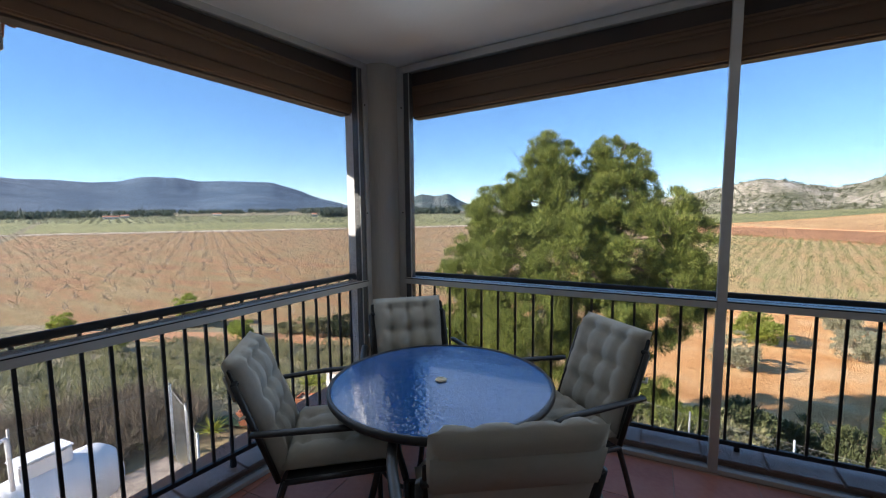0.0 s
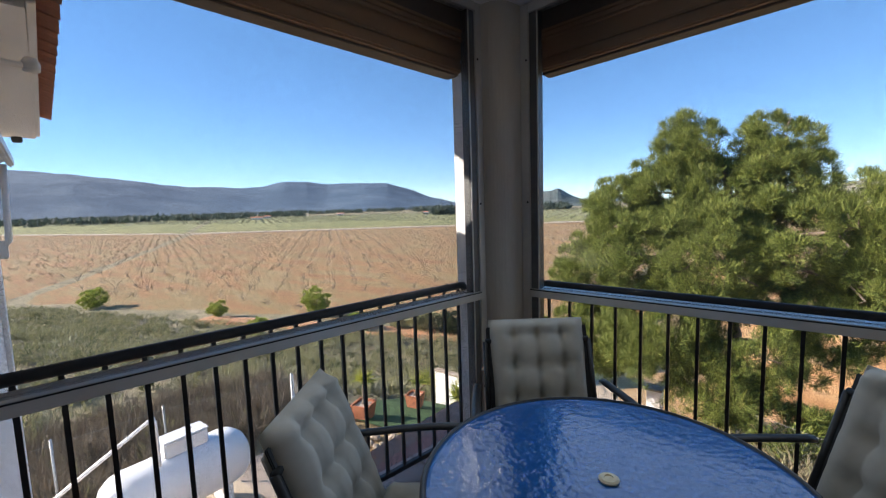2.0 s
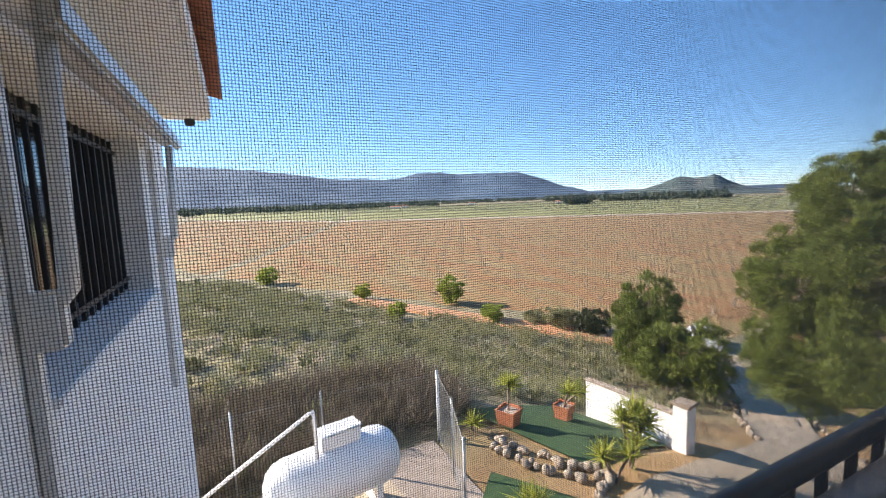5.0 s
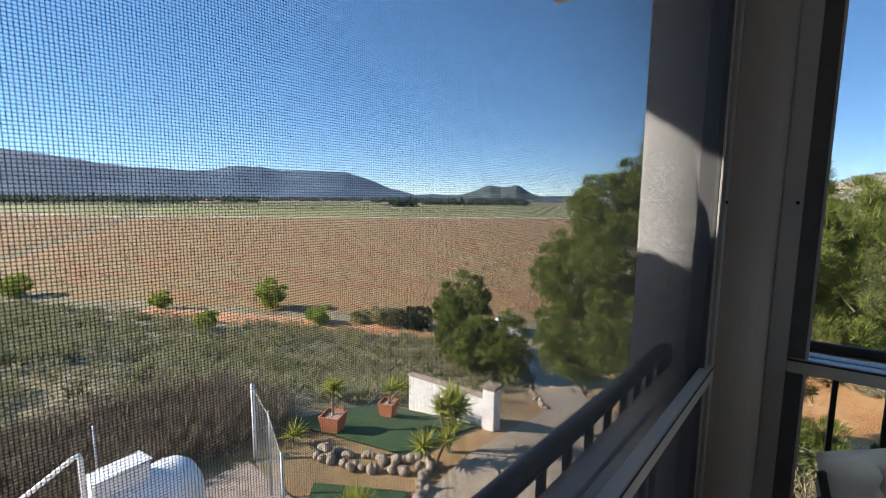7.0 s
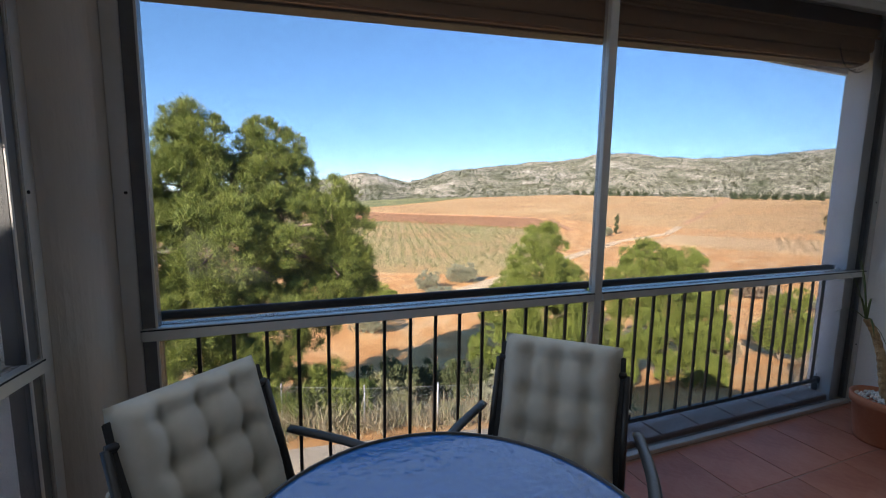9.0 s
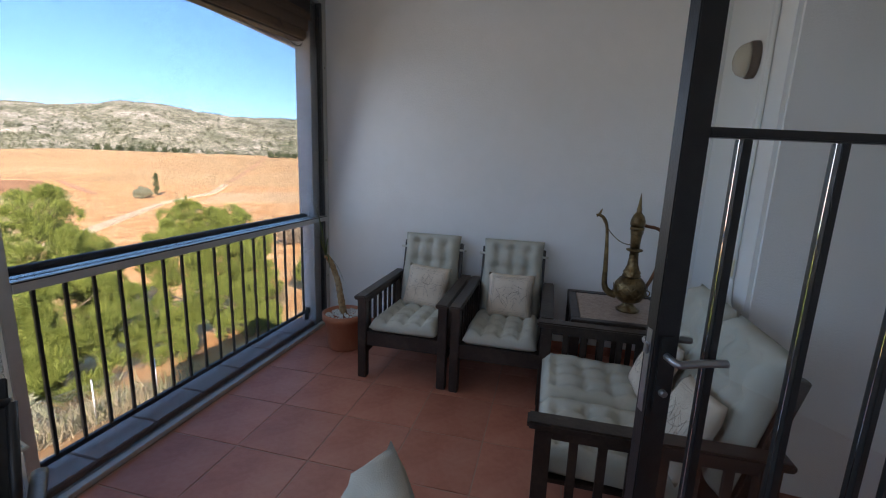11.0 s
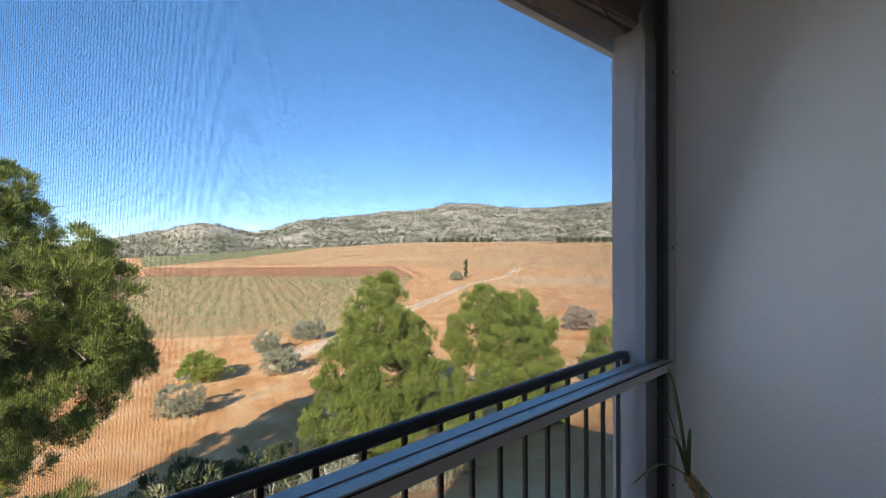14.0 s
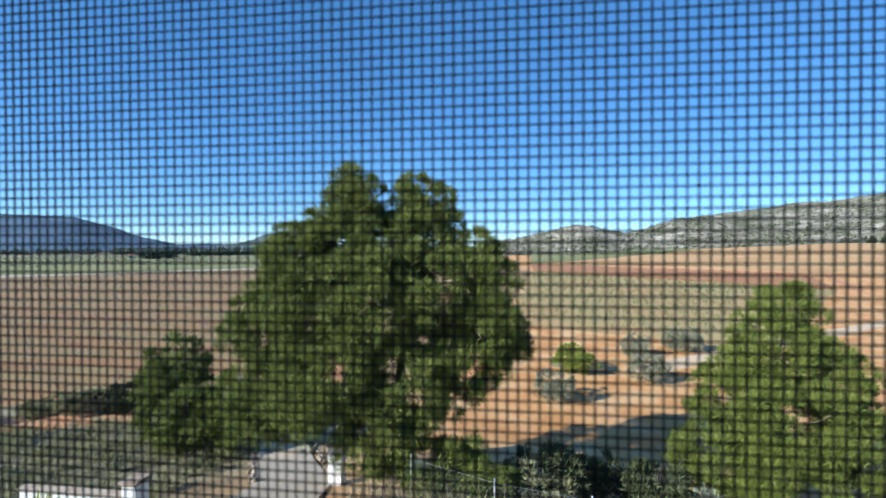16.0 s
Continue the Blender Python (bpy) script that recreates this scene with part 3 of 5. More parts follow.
def throw_pillow(m, seed):
    p = empty("throw_pillow", "beige linen throw pillow with a worn brown print", "pillow", "printed throw pillows", at=m)
    part("cover", pillow(.38, .38, .12, seed), M_print, p, smooth=True)
    rnd = random.Random(seed)

    def lay(pts, rad=.0011):
        """A printed line that follows the bulge of the cover."""
        out = []
        for x, y in pts:
            u, v = x / .19, y / .19
            puff = max(0, 1 - u ** 4) ** .6 * max(0, 1 - v ** 4) ** .6
            out.append((x, y, .06 * puff * (1 + .15 * noise.noise(Vector((u * 2.2 + seed, v * 2.2, seed)))) + .0006))
        part("print_line", tube(out, rad, 4), M_ink, p)

    for s in (.150, .138):
        ring_ = [(-s + 2 * s * k / 12, -s) for k in range(13)] + [(s, -s + 2 * s * k / 12) for k in range(1, 13)] + [(s - 2 * s * k / 12, s) for k in range(1, 13)] + [(-s, s - 2 * s * k / 12) for k in range(1, 13)]
        lay([(x + rnd.uniform(-.002, .002), y + rnd.uniform(-.002, .002)) for x, y in ring_], .0007)
    for k in range(34):                      # worn drawing: loose strokes round the middle
        a, r = rnd.uniform(0, 6.28), .10 * math.sqrt(rnd.random())
        x, y, t, l = r * math.cos(a) * 1.15, r * math.sin(a) * .9, rnd.uniform(0, 3.14), rnd.uniform(.015, .05)
        c = rnd.uniform(-.35, .35)
        lay([(x + l * q * math.cos(t + c * q), y + l * q * math.sin(t + c * q)) for q in (-1, -.5, 0, .5, 1)], rnd.uniform(.0006, .0012))
    for k in range(12):
        x, y = -.125 + .0225 * k, rnd.choice((-.118, .118))
        lay([(x - .007, y), (x, y + rnd.uniform(-.006, .006)), (x + .007, y)], .0008)
    return p


for (x, y), s, ang in (((4.26, -1.05), 3, 90), ((4.25, -1.70), 4, 90), ((3.30, -2.50), 5, 0), ((2.80, -2.50), 6, 0)):
    fm = Matrix.Translation((x, y, .545)) @ Matrix.Rotation(radians(ang), 4, 'Z') @ Matrix.Rotation(radians(-66), 4, 'X') @ Matrix.Rotation(radians(4 * s - 16), 4, 'Z')
    throw_pillow(fm @ Matrix.Scale(.9, 4), s)

# corner side table with a speckled stone top
stb = empty("side_table", "dark wooden corner table with a speckled stone top", "table", at=Matrix.Translation((4.10, -2.42, 0)))
part("stone_top", box(-.28, -.27, .560, .30, .24, .585, .004), M_stone, stb, "pinkish speckled stone slab")
for a in ((-.34, -.33, -.282, .30), (.302, -.33, .36, .30)):
    part("frame_rail", box(a[0], a[1], .545, a[2], a[3], .59, .004), M_wood, stb)
for a in ((-.281, .242, .301, .30), (-.281, -.33, .301, -.272)):
    part("frame_rail", box(a[0], a[1], .545, a[2], a[3], .588, .004), M_wood, stb)
for x in (-.31, .33):
    for y in (-.30, .27):
        part("leg", box(x - .028, y - .028, 0, x + .028, y + .028, .5448, .004), M_wood, stb)
part("apron", box(-.29, .26, .10, .30, .285, .15, .003), M_wood, stb)
for k in range(7):
    part("front_slat", box(-.25 + k * .085 - .016, .265, .152, -.25 + k * .085 + .016, .28, .5446, .002), M_wood, stb)
part("side_apron", box(-.325, -.27, .10, -.300, .24, .15, .003), M_wood, stb)
for k in range(6):
    part("side_slat", box(-.32, -.22 + k * .085 - .016, .152, -.305, -.22 + k * .085 + .016, .5446, .002), M_wood, stb)

# tall brass ewer
ew = empty("brass_ewer", "tall engraved aged brass ewer with a curved handle", "ewer", at=Matrix.Translation((4.08, -2.49, .5855)) @ Matrix.Rotation(radians(-88), 4, 'Z') @ Matrix.Diagonal((1, 1, 1, 1)))
part("foot", lathe([(0, 0), (.072, 0), (.074, .012), (.045, .03), (.034, .045), (.04, .055)], 32), M_brass, ew, smooth=True)
part("belly", lathe([(.04, .055), (.075, .075), (.097, .115), (.102, .15), (.094, .185), (.085, .20), (.068, .222), (.055, .23)], 36), M_brass, ew, smooth=True)
for z, s in ((.125, 1), (.165, -1)):
    part("engraved_band", tube([(math.cos(a) * .1035, math.sin(a) * .1035, z + s * .014 * math.sin(10 * a)) for a in [2 * math.pi * i / 80 for i in range(81)]], .0022, 4), M_brass, ew)
part("neck", lathe([(.055, .23), (.058, .24), (.05, .25), (.056, .262), (.046, .275), (.034, .31), (.028, .36), (.027, .395), (.05, .405), (.052, .413), (.028, .42)], 32), M_brass, ew, smooth=True)
part("upper_neck", lathe([(.028, .42), (.03, .45), (.033, .49), (.038, .53), (.037, .535), (.043, .54), (.043, .555), (.038, .56)], 32), M_brass, ew, smooth=True)
part("lid", lathe([(.038, .56), (.045, .575), (.044, .60), (.034, .63), (.018, .65), (.014, .66), (.017, .668), (.012, .69), (.006, .74), (.001, .775)], 28), M_brass, ew, smooth=True)
part("spout", tube(curve_pts([(-.085, 0, .10), (-.13, 0, .115), (-.160, 0, .16), (-.166, 0, .28), (-.174, 0, .44), (-.183, 0, .54), (-.20, 0, .595), (-.235, 0, .622), (-.255, 0, .618)]), [max(.010, .026 - .0006 * k) for k in range(60)], 10), M_brass, ew, smooth=True)
part("spout_crest", tube([(-.238, 0, .628), (-.228, 0, .652), (-.222, 0, .664)], [.008, .006, .002], 6), M_brass, ew)
part("handle", tube(curve_pts([(.036, 0, .57), (.07, 0, .565), (.13, 0, .55), (.185, 0, .49), (.185, 0, .43), (.15, 0, .31), (.12, 0, .22), (.09, 0, .155)]), .011, 10), M_copper, ew, "copper wrapped handle", smooth=True)
part("handle_ring", tube([(.105 + .02 * math.cos(a), 0, .125 + .02 * math.sin(a)) for a in [2 * math.pi * i / 14 for i in range(15)]], .004, 6), M_brass, ew)
bm = bmesh.new()
for a, b, sag in (((-.235, .01, .635), (-.03, .01, .44), .05), ((.045, .01, .53), (-.03, .012, .44), .03)):
    pts = [Vector(a).lerp(Vector(b), k / 14) + Vector((0, 0, -sag * 4 * (k / 14) * (1 - k / 14))) for k in range(15)]
    tube(pts, .003, 5, bm)
part("chain", bm, M_brass, ew)

# potted plant by the wall
pt = empty("flower_pot", "round terracotta pot filled with white pebbles", "pot", at=Matrix.Translation((4.17, -.39, 0)))
part("pot", lathe([(0, .0), (.125, 0), (.135, .02), (.158, .235), (.172, .238), (.175, .29), (.160, .292), (.155, .25), (0, .25)], 40), M_pot, pt, smooth=True)
rnd = random.Random(4)
pb = bmesh.new()
bmesh.ops.create_icosphere(pb, subdivisions=1, radius=.012)
peb = None
for k in range(150):
    a, r = rnd.uniform(0, 6.28), .147 * math.sqrt(rnd.random())
    o = part("pebble", pb, M_pebble, pt, smooth=True) if peb is None else new("pebble", peb.data)
    peb = o
    o.parent = pt
    o.matrix_basis = Matrix.LocRotScale((r * math.cos(a), r * math.sin(a), .262 + .02 * (1 - r / .15) + rnd.uniform(-.003, .006)), Euler((rnd.random() * 3, rnd.random() * 3, 0)), (rnd.uniform(.8, 1.5), rnd.uniform(.7, 1.2), rnd.uniform(.6, .9)))
M_trunk = mat("yucca_trunk", [(.16, .10, .05), (.34, .22, .11), (.45, .32, .18)], 30, .9, .9, 60)
M_yleaf = leaf_mat("yucca_leaf", [(.05, .08, .03), (.09, .12, .04), (.2, .2, .08)])
pl = empty("yucca_plant", "leaning bare stemmed yucca with a few thin dry leaves", "plant", at=Matrix.Translation((4.17, -.39, .25)))
stem = curve_pts([(0, 0, 0), (-.0, .03, .15), (.03, .07, .28), (.03, .12, .42), (-.01, .15, .50)])
part("trunk", tube(stem, [.028 - .0005 * k + .004 * (k % 2) for k in range(len(stem))], 9), M_trunk, pl)
for k, (dx, dy, dz) in enumerate(((-.10, .02, .38), (-.02, .12, .30), (-.22, -.02, .20), (-.28, .05, .05), (.10, .03, .12), (-.16, -.12, -.06), (-.06, .06, .42), (.12, -.10, -.25))):
    e = Vector((-.01, .15, .50))
    part("leaf", tube(curve_pts([e, e + Vector((dx, dy, dz)) * .5 + Vector((0, 0, .05)), e + Vector((dx, dy, dz))], 5), [.006, .007, .007, .006, .006, .005, .005, .004, .003, .002, .001], 4, squash=.3), M_yleaf, pl)

# wall lamp, conduits
lm = empty("wall_lamp", "round bulkhead wall lamp with opal dome, unlit", "lamp", at=S @ Matrix.Translation((-.835, .0, 2.085)) @ Matrix.Rotation(radians(-90), 4, 'X') @ Matrix.Diagonal((.76, .76, .76, 1)))
part("base", lathe([(0, .001), (.118, .001), (.122, .006), (.122, .05), (.112, .055)], 40), M_blinddk, lm, "dark brown base ring", smooth=True)
part("dome", lathe([(.112, .055), (.110, .075), (.095, .105), (.065, .128), (.03, .138), (0, .140)], 40), M_opal, lm, "milky beige dome", smooth=True)
for dx in (0.0, .052):
    cdt = tagged(obj("cable_conduit", tube(curve_pts([(-1.06 - dx, .014, ZC - .004), (-1.06 - dx, .014, 1.8), (-1.06 - dx, .014, 1.08), (-1.06 - dx, .014, .96), (-1.09 - dx, .018, .88), (-1.16 - dx, .02, .80), (-1.22 - dx, .02, .6)]), .0125, 10), M_plastic, smooth=True), "white plastic cable conduit fixed to the plastered wall", "conduit", "wall conduits")
    cdt.matrix_world = S
    jn = tagged(obj("conduit_clip", box(-1.06 - dx - .019, .0145, .985, -1.06 - dx + .019, .036, 1.075, .004), M_cream), "cream plastic conduit sleeve", "clip", "wall conduits")
    jn.matrix_world = S

# pull cord of the blind at the wall end
cord = tagged(obj("blind_cord", tube(curve_pts([(4.054, .035, 2.475), (4.113, .035, 2.385), (4.194, .035, 2.348), (4.284, .035, 2.341), (4.339, .035, 2.367)]), .003, 6), M_gasket), "thin dark pull cord hanging from the blind", "cord")

# open glazed door with a black frame
DOOR = Matrix.Translation((2.20, -2.21, 0)) @ Matrix.Rotation(math.atan2(-.954, .30), 4, 'Z')     # x runs along the leaf to its hinges
M_pane = bpy.data.materials.new("clear_pane")
M_pane.use_nodes = True
_t, _b = nodes_of(M_pane)
_b.inputs["Base Color"].default_value = (.93, .97, .98, 1)
_b.inputs["Roughness"].default_value, _b.inputs["IOR"].default_value, _b.inputs["Transmission Weight"].default_value = .01, 1.45, 1.0
M_steel = mat("dull_steel", [(.30, .30, .31), (.42, .42, .43)], 20, .35, .05, 90, metal=.8)
door = empty("door_1", "open black metal framed glazed door with a lever handle", "door", at=DOOR)
door["kind"] = "structure"
DW, DT, DH = .80, .045, 2.08
part("lock_stile", box(0, 0, .012, .062, DT, DH, .003), M_black, door)
part("hinge_stile", box(DW - .062, 0, .012, DW, DT, DH, .003), M_black, door)
for z0, z1 in ((.012, .13), (DH - .075, DH), (1.58, 1.602)):
    part("rail", box(.0625, .002, z0, DW - .0625, DT - .002, z1, .003), M_black, door)
for x in (.158, .395, .632):
    part("glazing_bar", box(x - .011, .006, .131, x + .011, DT - .006, 1.579, .002), M_black, door)
bars = [.0635, .1465, .1695, .3835, .4065, .6205, .6435, DW - .0635]
for a, b in zip(bars[::2], bars[1::2]):
    p_ = part("pane", box(a, .020, .132, b, .024, 1.578), M_pane, door)
    p_.visible_shadow = False
p_ = part("pane", box(.0635, .020, 1.603, DW - .0635, .024, DH - .076), M_pane, door)
p_.visible_shadow = False
part("lock_plate", box(-.0022, .012, .90, -.0003, .034, 1.12, .0005), M_steel, door, "dull steel lock plate")
part("latch", box(-.010, .016, 1.055, -.0023, .030, 1.085, .002), M_steel, door)
for s in (-1, 1):
    y = -.001 if s < 0 else DT + .001
    hd = part("handle_plate", box(.012, min(y, y + s * .006), .91, .050, max(y, y + s * .006), 1.11, .002), M_black, door)
    part("lever", tube(curve_pts([(.031, y + s * .006, 1.06), (.031, y + s * .045, 1.06), (.045, y + s * .052, 1.06), (.10, y + s * .050, 1.063), (.155, y + s * .046, 1.060)], 5), .0095, 10), M_steel, hd, "dull steel lever", smooth=True)
    part("lock_cylinder", lathe([(0, 0), (.009, 0), (.009, .012), (.007, .014), (0, .014)], 14), M_steel, hd).matrix_basis = Matrix.Translation((.031, y + s * .006, .965)) @ Matrix.Rotation(radians(-90 * s), 4, 'X')
jamb = setting(obj("door_frame_post", box(DW + .004, -.01, 0, DW + .065, .055, ZC - .06, .003), M_black), DOOR)

# floor tiles
TS = .415
tile = None
for i in range(13):
    for j in range(12):
        x, y = -.48 + TS * i, -.022 - TS * (j + .5)
        if tile is None:
            tile = part("floor_tile", box(-TS / 2 + .003, -TS / 2 + .003, -.012, TS / 2 - .003, TS / 2 - .003, 0, .002), M_tile, floor)
        else:
            o = new("floor_tile", tile.data)
            o.parent = floor
        (tile if i == j == 0 else o).location = (x + TS / 2, y, 0)

# ---- land ----
WP = [(0, -5.0), (8, -5.15), (10, -5.6), (12, -6.3), (15, -7.6), (20, -9), (26, -9.8), (40, -10.4), (100, -11), (400, -12), (2000, -13), (9000, -13)]
WX, WZ = [a for a, b in WP], [b for a, b in WP]


def gz(x, y):
    """Height of the land: it falls away from the house, and rises again to the north-east."""
    w = max(0.0, y) * .9 + abs(x) * .3
    z = float(np.interp(w, WX, WZ))
    r = math.hypot(x, y)
    if r > 150:
        az = math.degrees(math.atan2(x, y))
        f = min(1, max(0, (az - 5) / 30)) if az < 110 else 0
        s = min(1, (r - 150) / 420)
        z += f * 13.5 * s * s * (3 - 2 * s)
    return z


M_ground = bpy.data.materials.new("dry_land")
M_ground.use_nodes = True
_t, _b = nodes_of(M_ground)
_g = _t.nodes.new("ShaderNodeNewGeometry")


def _noise(scale, detail=6):
    n = _t.nodes.new("ShaderNodeTexNoise")
    n.inputs["Scale"].default_value, n.inputs["Detail"].default_value = scale, detail
    _t.links.new(_g.outputs["Position"], n.inputs[0])
    return n.outputs[0]


def _ramp(src, cols, lo=.35, hi=.65):
    r = _t.nodes.new("ShaderNodeValToRGB")
    e = r.color_ramp.elements
    while len(e) < len(cols):
        e.new(.5)
    for i, c in enumerate(cols):
        e[i].position, e[i].color = lo + (hi - lo) * i / (len(cols) - 1), (*c, 1)
    _t.links.new(src, r.inputs[0])
    return r.outputs[0]


_soil = _ramp(_noise(.35), [(.50, .23, .07), (.59, .305, .11), (.63, .39, .18)])
_scrub = _ramp(_noise(.5), [(.15, .12, .07), (.22, .19, .10), (.30, .24, .15)])
_sep = _t.nodes.new("ShaderNodeSeparateXYZ")
_t.links.new(_g.outputs["Position"], _sep.inputs[0])
_mr = _t.nodes.new("ShaderNodeMapRange")
_mr.inputs[1].default_value, _mr.inputs[2].default_value = -7, 4
_ad = _t.nodes.new("ShaderNodeMath")
_ad.operation = 'MULTIPLY_ADD'
_ad.inputs[1].default_value = 8.0
_t.links.new(_noise(.15), _ad.inputs[0])
_t.links.new(_sep.outputs[0], _ad.inputs[2])
_t.links.new(_ad.outputs[0], _mr.inputs[0])
_mx = _t.nodes.new("ShaderNodeMix")
_mx.data_type = 'RGBA'
_t.links.new(_mr.outputs[0], _mx.inputs[0])
_t.links.new(_scrub, _mx.inputs[6])
_t.links.new(_soil, _mx.inputs[7])
_t.links.new(_mx.outputs[2], _b.inputs["Base Color"])
_b.inputs["Roughness"].default_value = .95
_bp = _t.nodes.new("ShaderNodeBump")
_bp.inputs["Strength"].default_value, _bp.inputs["Distance"].default_value = .6, .08
_t.links.new(_noise(3.0), _bp.inputs["Height"])
_t.links.new(_bp.outputs[0], _b.inputs["Normal"])

rr = [0.0] + [1.5 * 1.085 ** k for k in range(99)]
NA = 240
vs = [(0, 0, gz(0, 0))]
for r in rr[1:]:
    for k in range(NA):
        a = 2 * math.pi * k / NA
        x, y = r * math.sin(a), r * math.cos(a)
        vs.append((x, y, gz(x, y) + (.12 * noise.noise(Vector((x * .12, y * .12, 0))) if r > 22 else 0)))
fs = [(0, 1 + (k + 1) % NA, 1 + k) for k in range(NA)]
for i in range(len(rr) - 2):
    b0, b1 = 1 + i * NA, 1 + (i + 1) * NA
    fs += [(b0 + k, b0 + (k + 1) % NA, b1 + (k + 1) % NA, b1 + k) for k in range(NA)]
setting(raw("ground", vs, fs, M_ground, True))


def sheet(name, a, b, c, d, material, lift=.05, n=24, wob=.0):
    """A piece of land between four corners, laid on the ground."""
    vs = []
    for i in range(n + 1):
        for j in range(n + 1):
            u, v = i / n, j / n
            x = (a[0] * (1 - u) + b[0] * u) * (1 - v) + (d[0] * (1 - u) + c[0] * u) * v
            y = (a[1] * (1 - u) + b[1] * u) * (1 - v) + (d[1] * (1 - u) + c[1] * u) * v
            if wob:
                x += wob * noise.noise(Vector((x * .2, y * .2, 3)))
                y += wob * noise.noise(Vector((x * .2, y * .2, 9)))
            r = math.hypot(x, y)
            edge = r > 30 and (i in (0, n) or j in (0, n))
            vs.append((x, y, gz(x, y) - .15 if edge else gz(x, y) + lift + (.12 if r > 22 else 0) + r * .0012))
    fs = [(i * (n + 1) + j, (i + 1) * (n + 1) + j, (i + 1) * (n + 1) + j + 1, i * (n + 1) + j + 1) for i in range(n) for j in range(n)]
    return setting(raw(name, vs, fs, material, True))


ws = dict(world_space=True)
M_fbrown = mat("ploughed_brown", [(.19, .09, .035), (.30, .155, .06), (.24, .175, .07), (.33, .225, .11)], .35, .95, .5, 1.2, stretch=(.22, 1, 1), fine=.4, **ws)
M_fred = mat("ploughed_red", [(.31, .135, .05), (.39, .19, .075)], .06, .95, **ws)
M_forange = mat("ploughed_orange", [(.42, .23, .09), (.50, .295, .12), (.55, .36, .165)], .02, .95, **ws)
M_fpale = mat("pale_vineyard", [(.52, .31, .14), (.60, .41, .21)], .05, .95, **ws)
M_fgreen = mat("green_crop", [(.15, .165, .05), (.21, .205, .07), (.26, .245, .095)], .02, .95, **ws)
M_fplot = mat("orchard_soil", [(.42, .23, .09), (.40, .28, .115), (.33, .28, .11)], .06, .95, **ws)
M_road = mat("gravel_track", [(.42, .35, .26), (.50, .43, .33)], .4, .95, **ws)
M_path = mat("pale_earth_path", [(.56, .40, .24), (.66, .49, .31)], .4, .95, **ws)
M_track = mat("orange_track", [(.40, .19, .09), (.50, .27, .14)], .4, .95, **ws)
M_concrete = mat("concrete_drive", [(.40, .315, .22), (.48, .39, .285)], .6, .9, .2, 20, **ws)
M_gravel = mat("gravel", [(.28, .22, .17), (.44, .36, .29)], 6, .95, .8, 30, **ws)
M_lawn = mat("lawn_turf", [(.035, .075, .025), (.06, .115, .04)], 3, .95, .9, 90, **ws)

sheet("ground_almond_field_west", (-14, 31.6), (-78, 2.5), (-270, 92), (-40, 300), M_fbrown)
sheet("ground_almond_field_far_west", (-78, 2.5), (-190, -34), (-460, 20), (-270, 92), M_fbrown)
sheet("ground_almond_field_north", (-14, 33), (-40, 300), (22, 215), (4, 70), M_fbrown, .045)
sheet("ground_plough_strip", (-13.5, 32), (-10, 34), (-4, 110), (-9, 110), M_fred, .075)
sheet("road_white_track", (-40, 300), (-270, 92), (-282, 95), (-42, 312), M_road, .06)
sheet("road_white_track_west", (-270, 92), (-460, 20), (-478, 22), (-282, 95), M_road, .06)
sheet("ground_green_field_west", (-42, 313), (-283, 96), (-760, 300), (-140, 800), M_fgreen)
sheet("ground_green_field_far_west", (-283, 96), (-480, 22), (-1100, 60), (-760, 300), M_fgreen)
sheet("road_orange_track", (-13, 28.5), (-48, 14), (-49, 16.2), (-14, 31.2), M_track, .07)
sheet("ground_vineyard_plot", (3, 66), (20, 212), (96, 128), (34, 52), M_fplot)
sheet("ground_red_field", (20.5, 212), (25, 285), (125, 182), (97, 128), M_fred, .06)
sheet("ground_orange_field", (126, 182), (26, 286), (160, 420), (640, 520), M_forange, .06)
sheet("ground_orange_field_east", (128, 150), (128, 181), (640, 519), (700, 240), M_forange, .07)
sheet("ground_orange_field_south", (128, 149), (699, 239), (700, 90), (176, 84), M_forange, .065)
sheet("ground_pale_vineyard", (94, 88), (122, 105), (160, 70), (113, 52), M_fpale, .06)
sheet("ground_green_strip", (26, 300), (63, 800), (420, 700), (158, 424), M_fgreen, .06)
sheet("road_between_fields", (121, 107), (154, 130), (155.2, 128), (122.2, 105), M_path, .12)
sheet("road_vineyard_edge", (98, 127), (126, 181), (128, 180), (100, 126), M_track, .10)
sheet("road_hill_foot", (126, 183.5), (26, 287), (26, 290), (127, 186), M_track, .10)
sheet("road_field_edge", (154, 130), (420, 300), (421, 297), (155, 127.6), M_track, .14)
sheet("road_farm_track", (14, 42), (89, 93.2), (90, 91.6), (15.8, 40.2), M_path, .09)
sheet("road_farm_track_far", (89, 93.2), (121, 107), (122, 105.2), (90, 91.6), M_path, .10)
sheet("pavement_forecourt", (-5.2, 3.0), (9, 3.0), (8.5, 9.4), (-5.4, 9.8), M_concrete, .05)
sheet("pavement_drive", (-5.4, 9.8), (-1.6, 9.5), (-3.3, 16), (-6.6, 16), M_concrete, .05)
sheet("road_drive_out", (-6.6, 16), (-3.3, 16), (-8.2, 24), (-10.4, 23.2), M_concrete, .05)
sheet("road_drive_bend", (-10.4, 23.2), (-8.2, 24), (-12.4, 31), (-15, 29.4), M_concrete, .055)
sheet("ground_lawn_upper", (-10.6, 5.5), (-6.4, 6.2), (-6.3, 9.6), (-10.4, 9.5), M_lawn, .06, wob=.3)
sheet("ground_lawn_lower", (-7.6, 4.2), (-5.7, 5.2), (-5.2, 4.6), (-6.6, 3.0), M_lawn, .06)
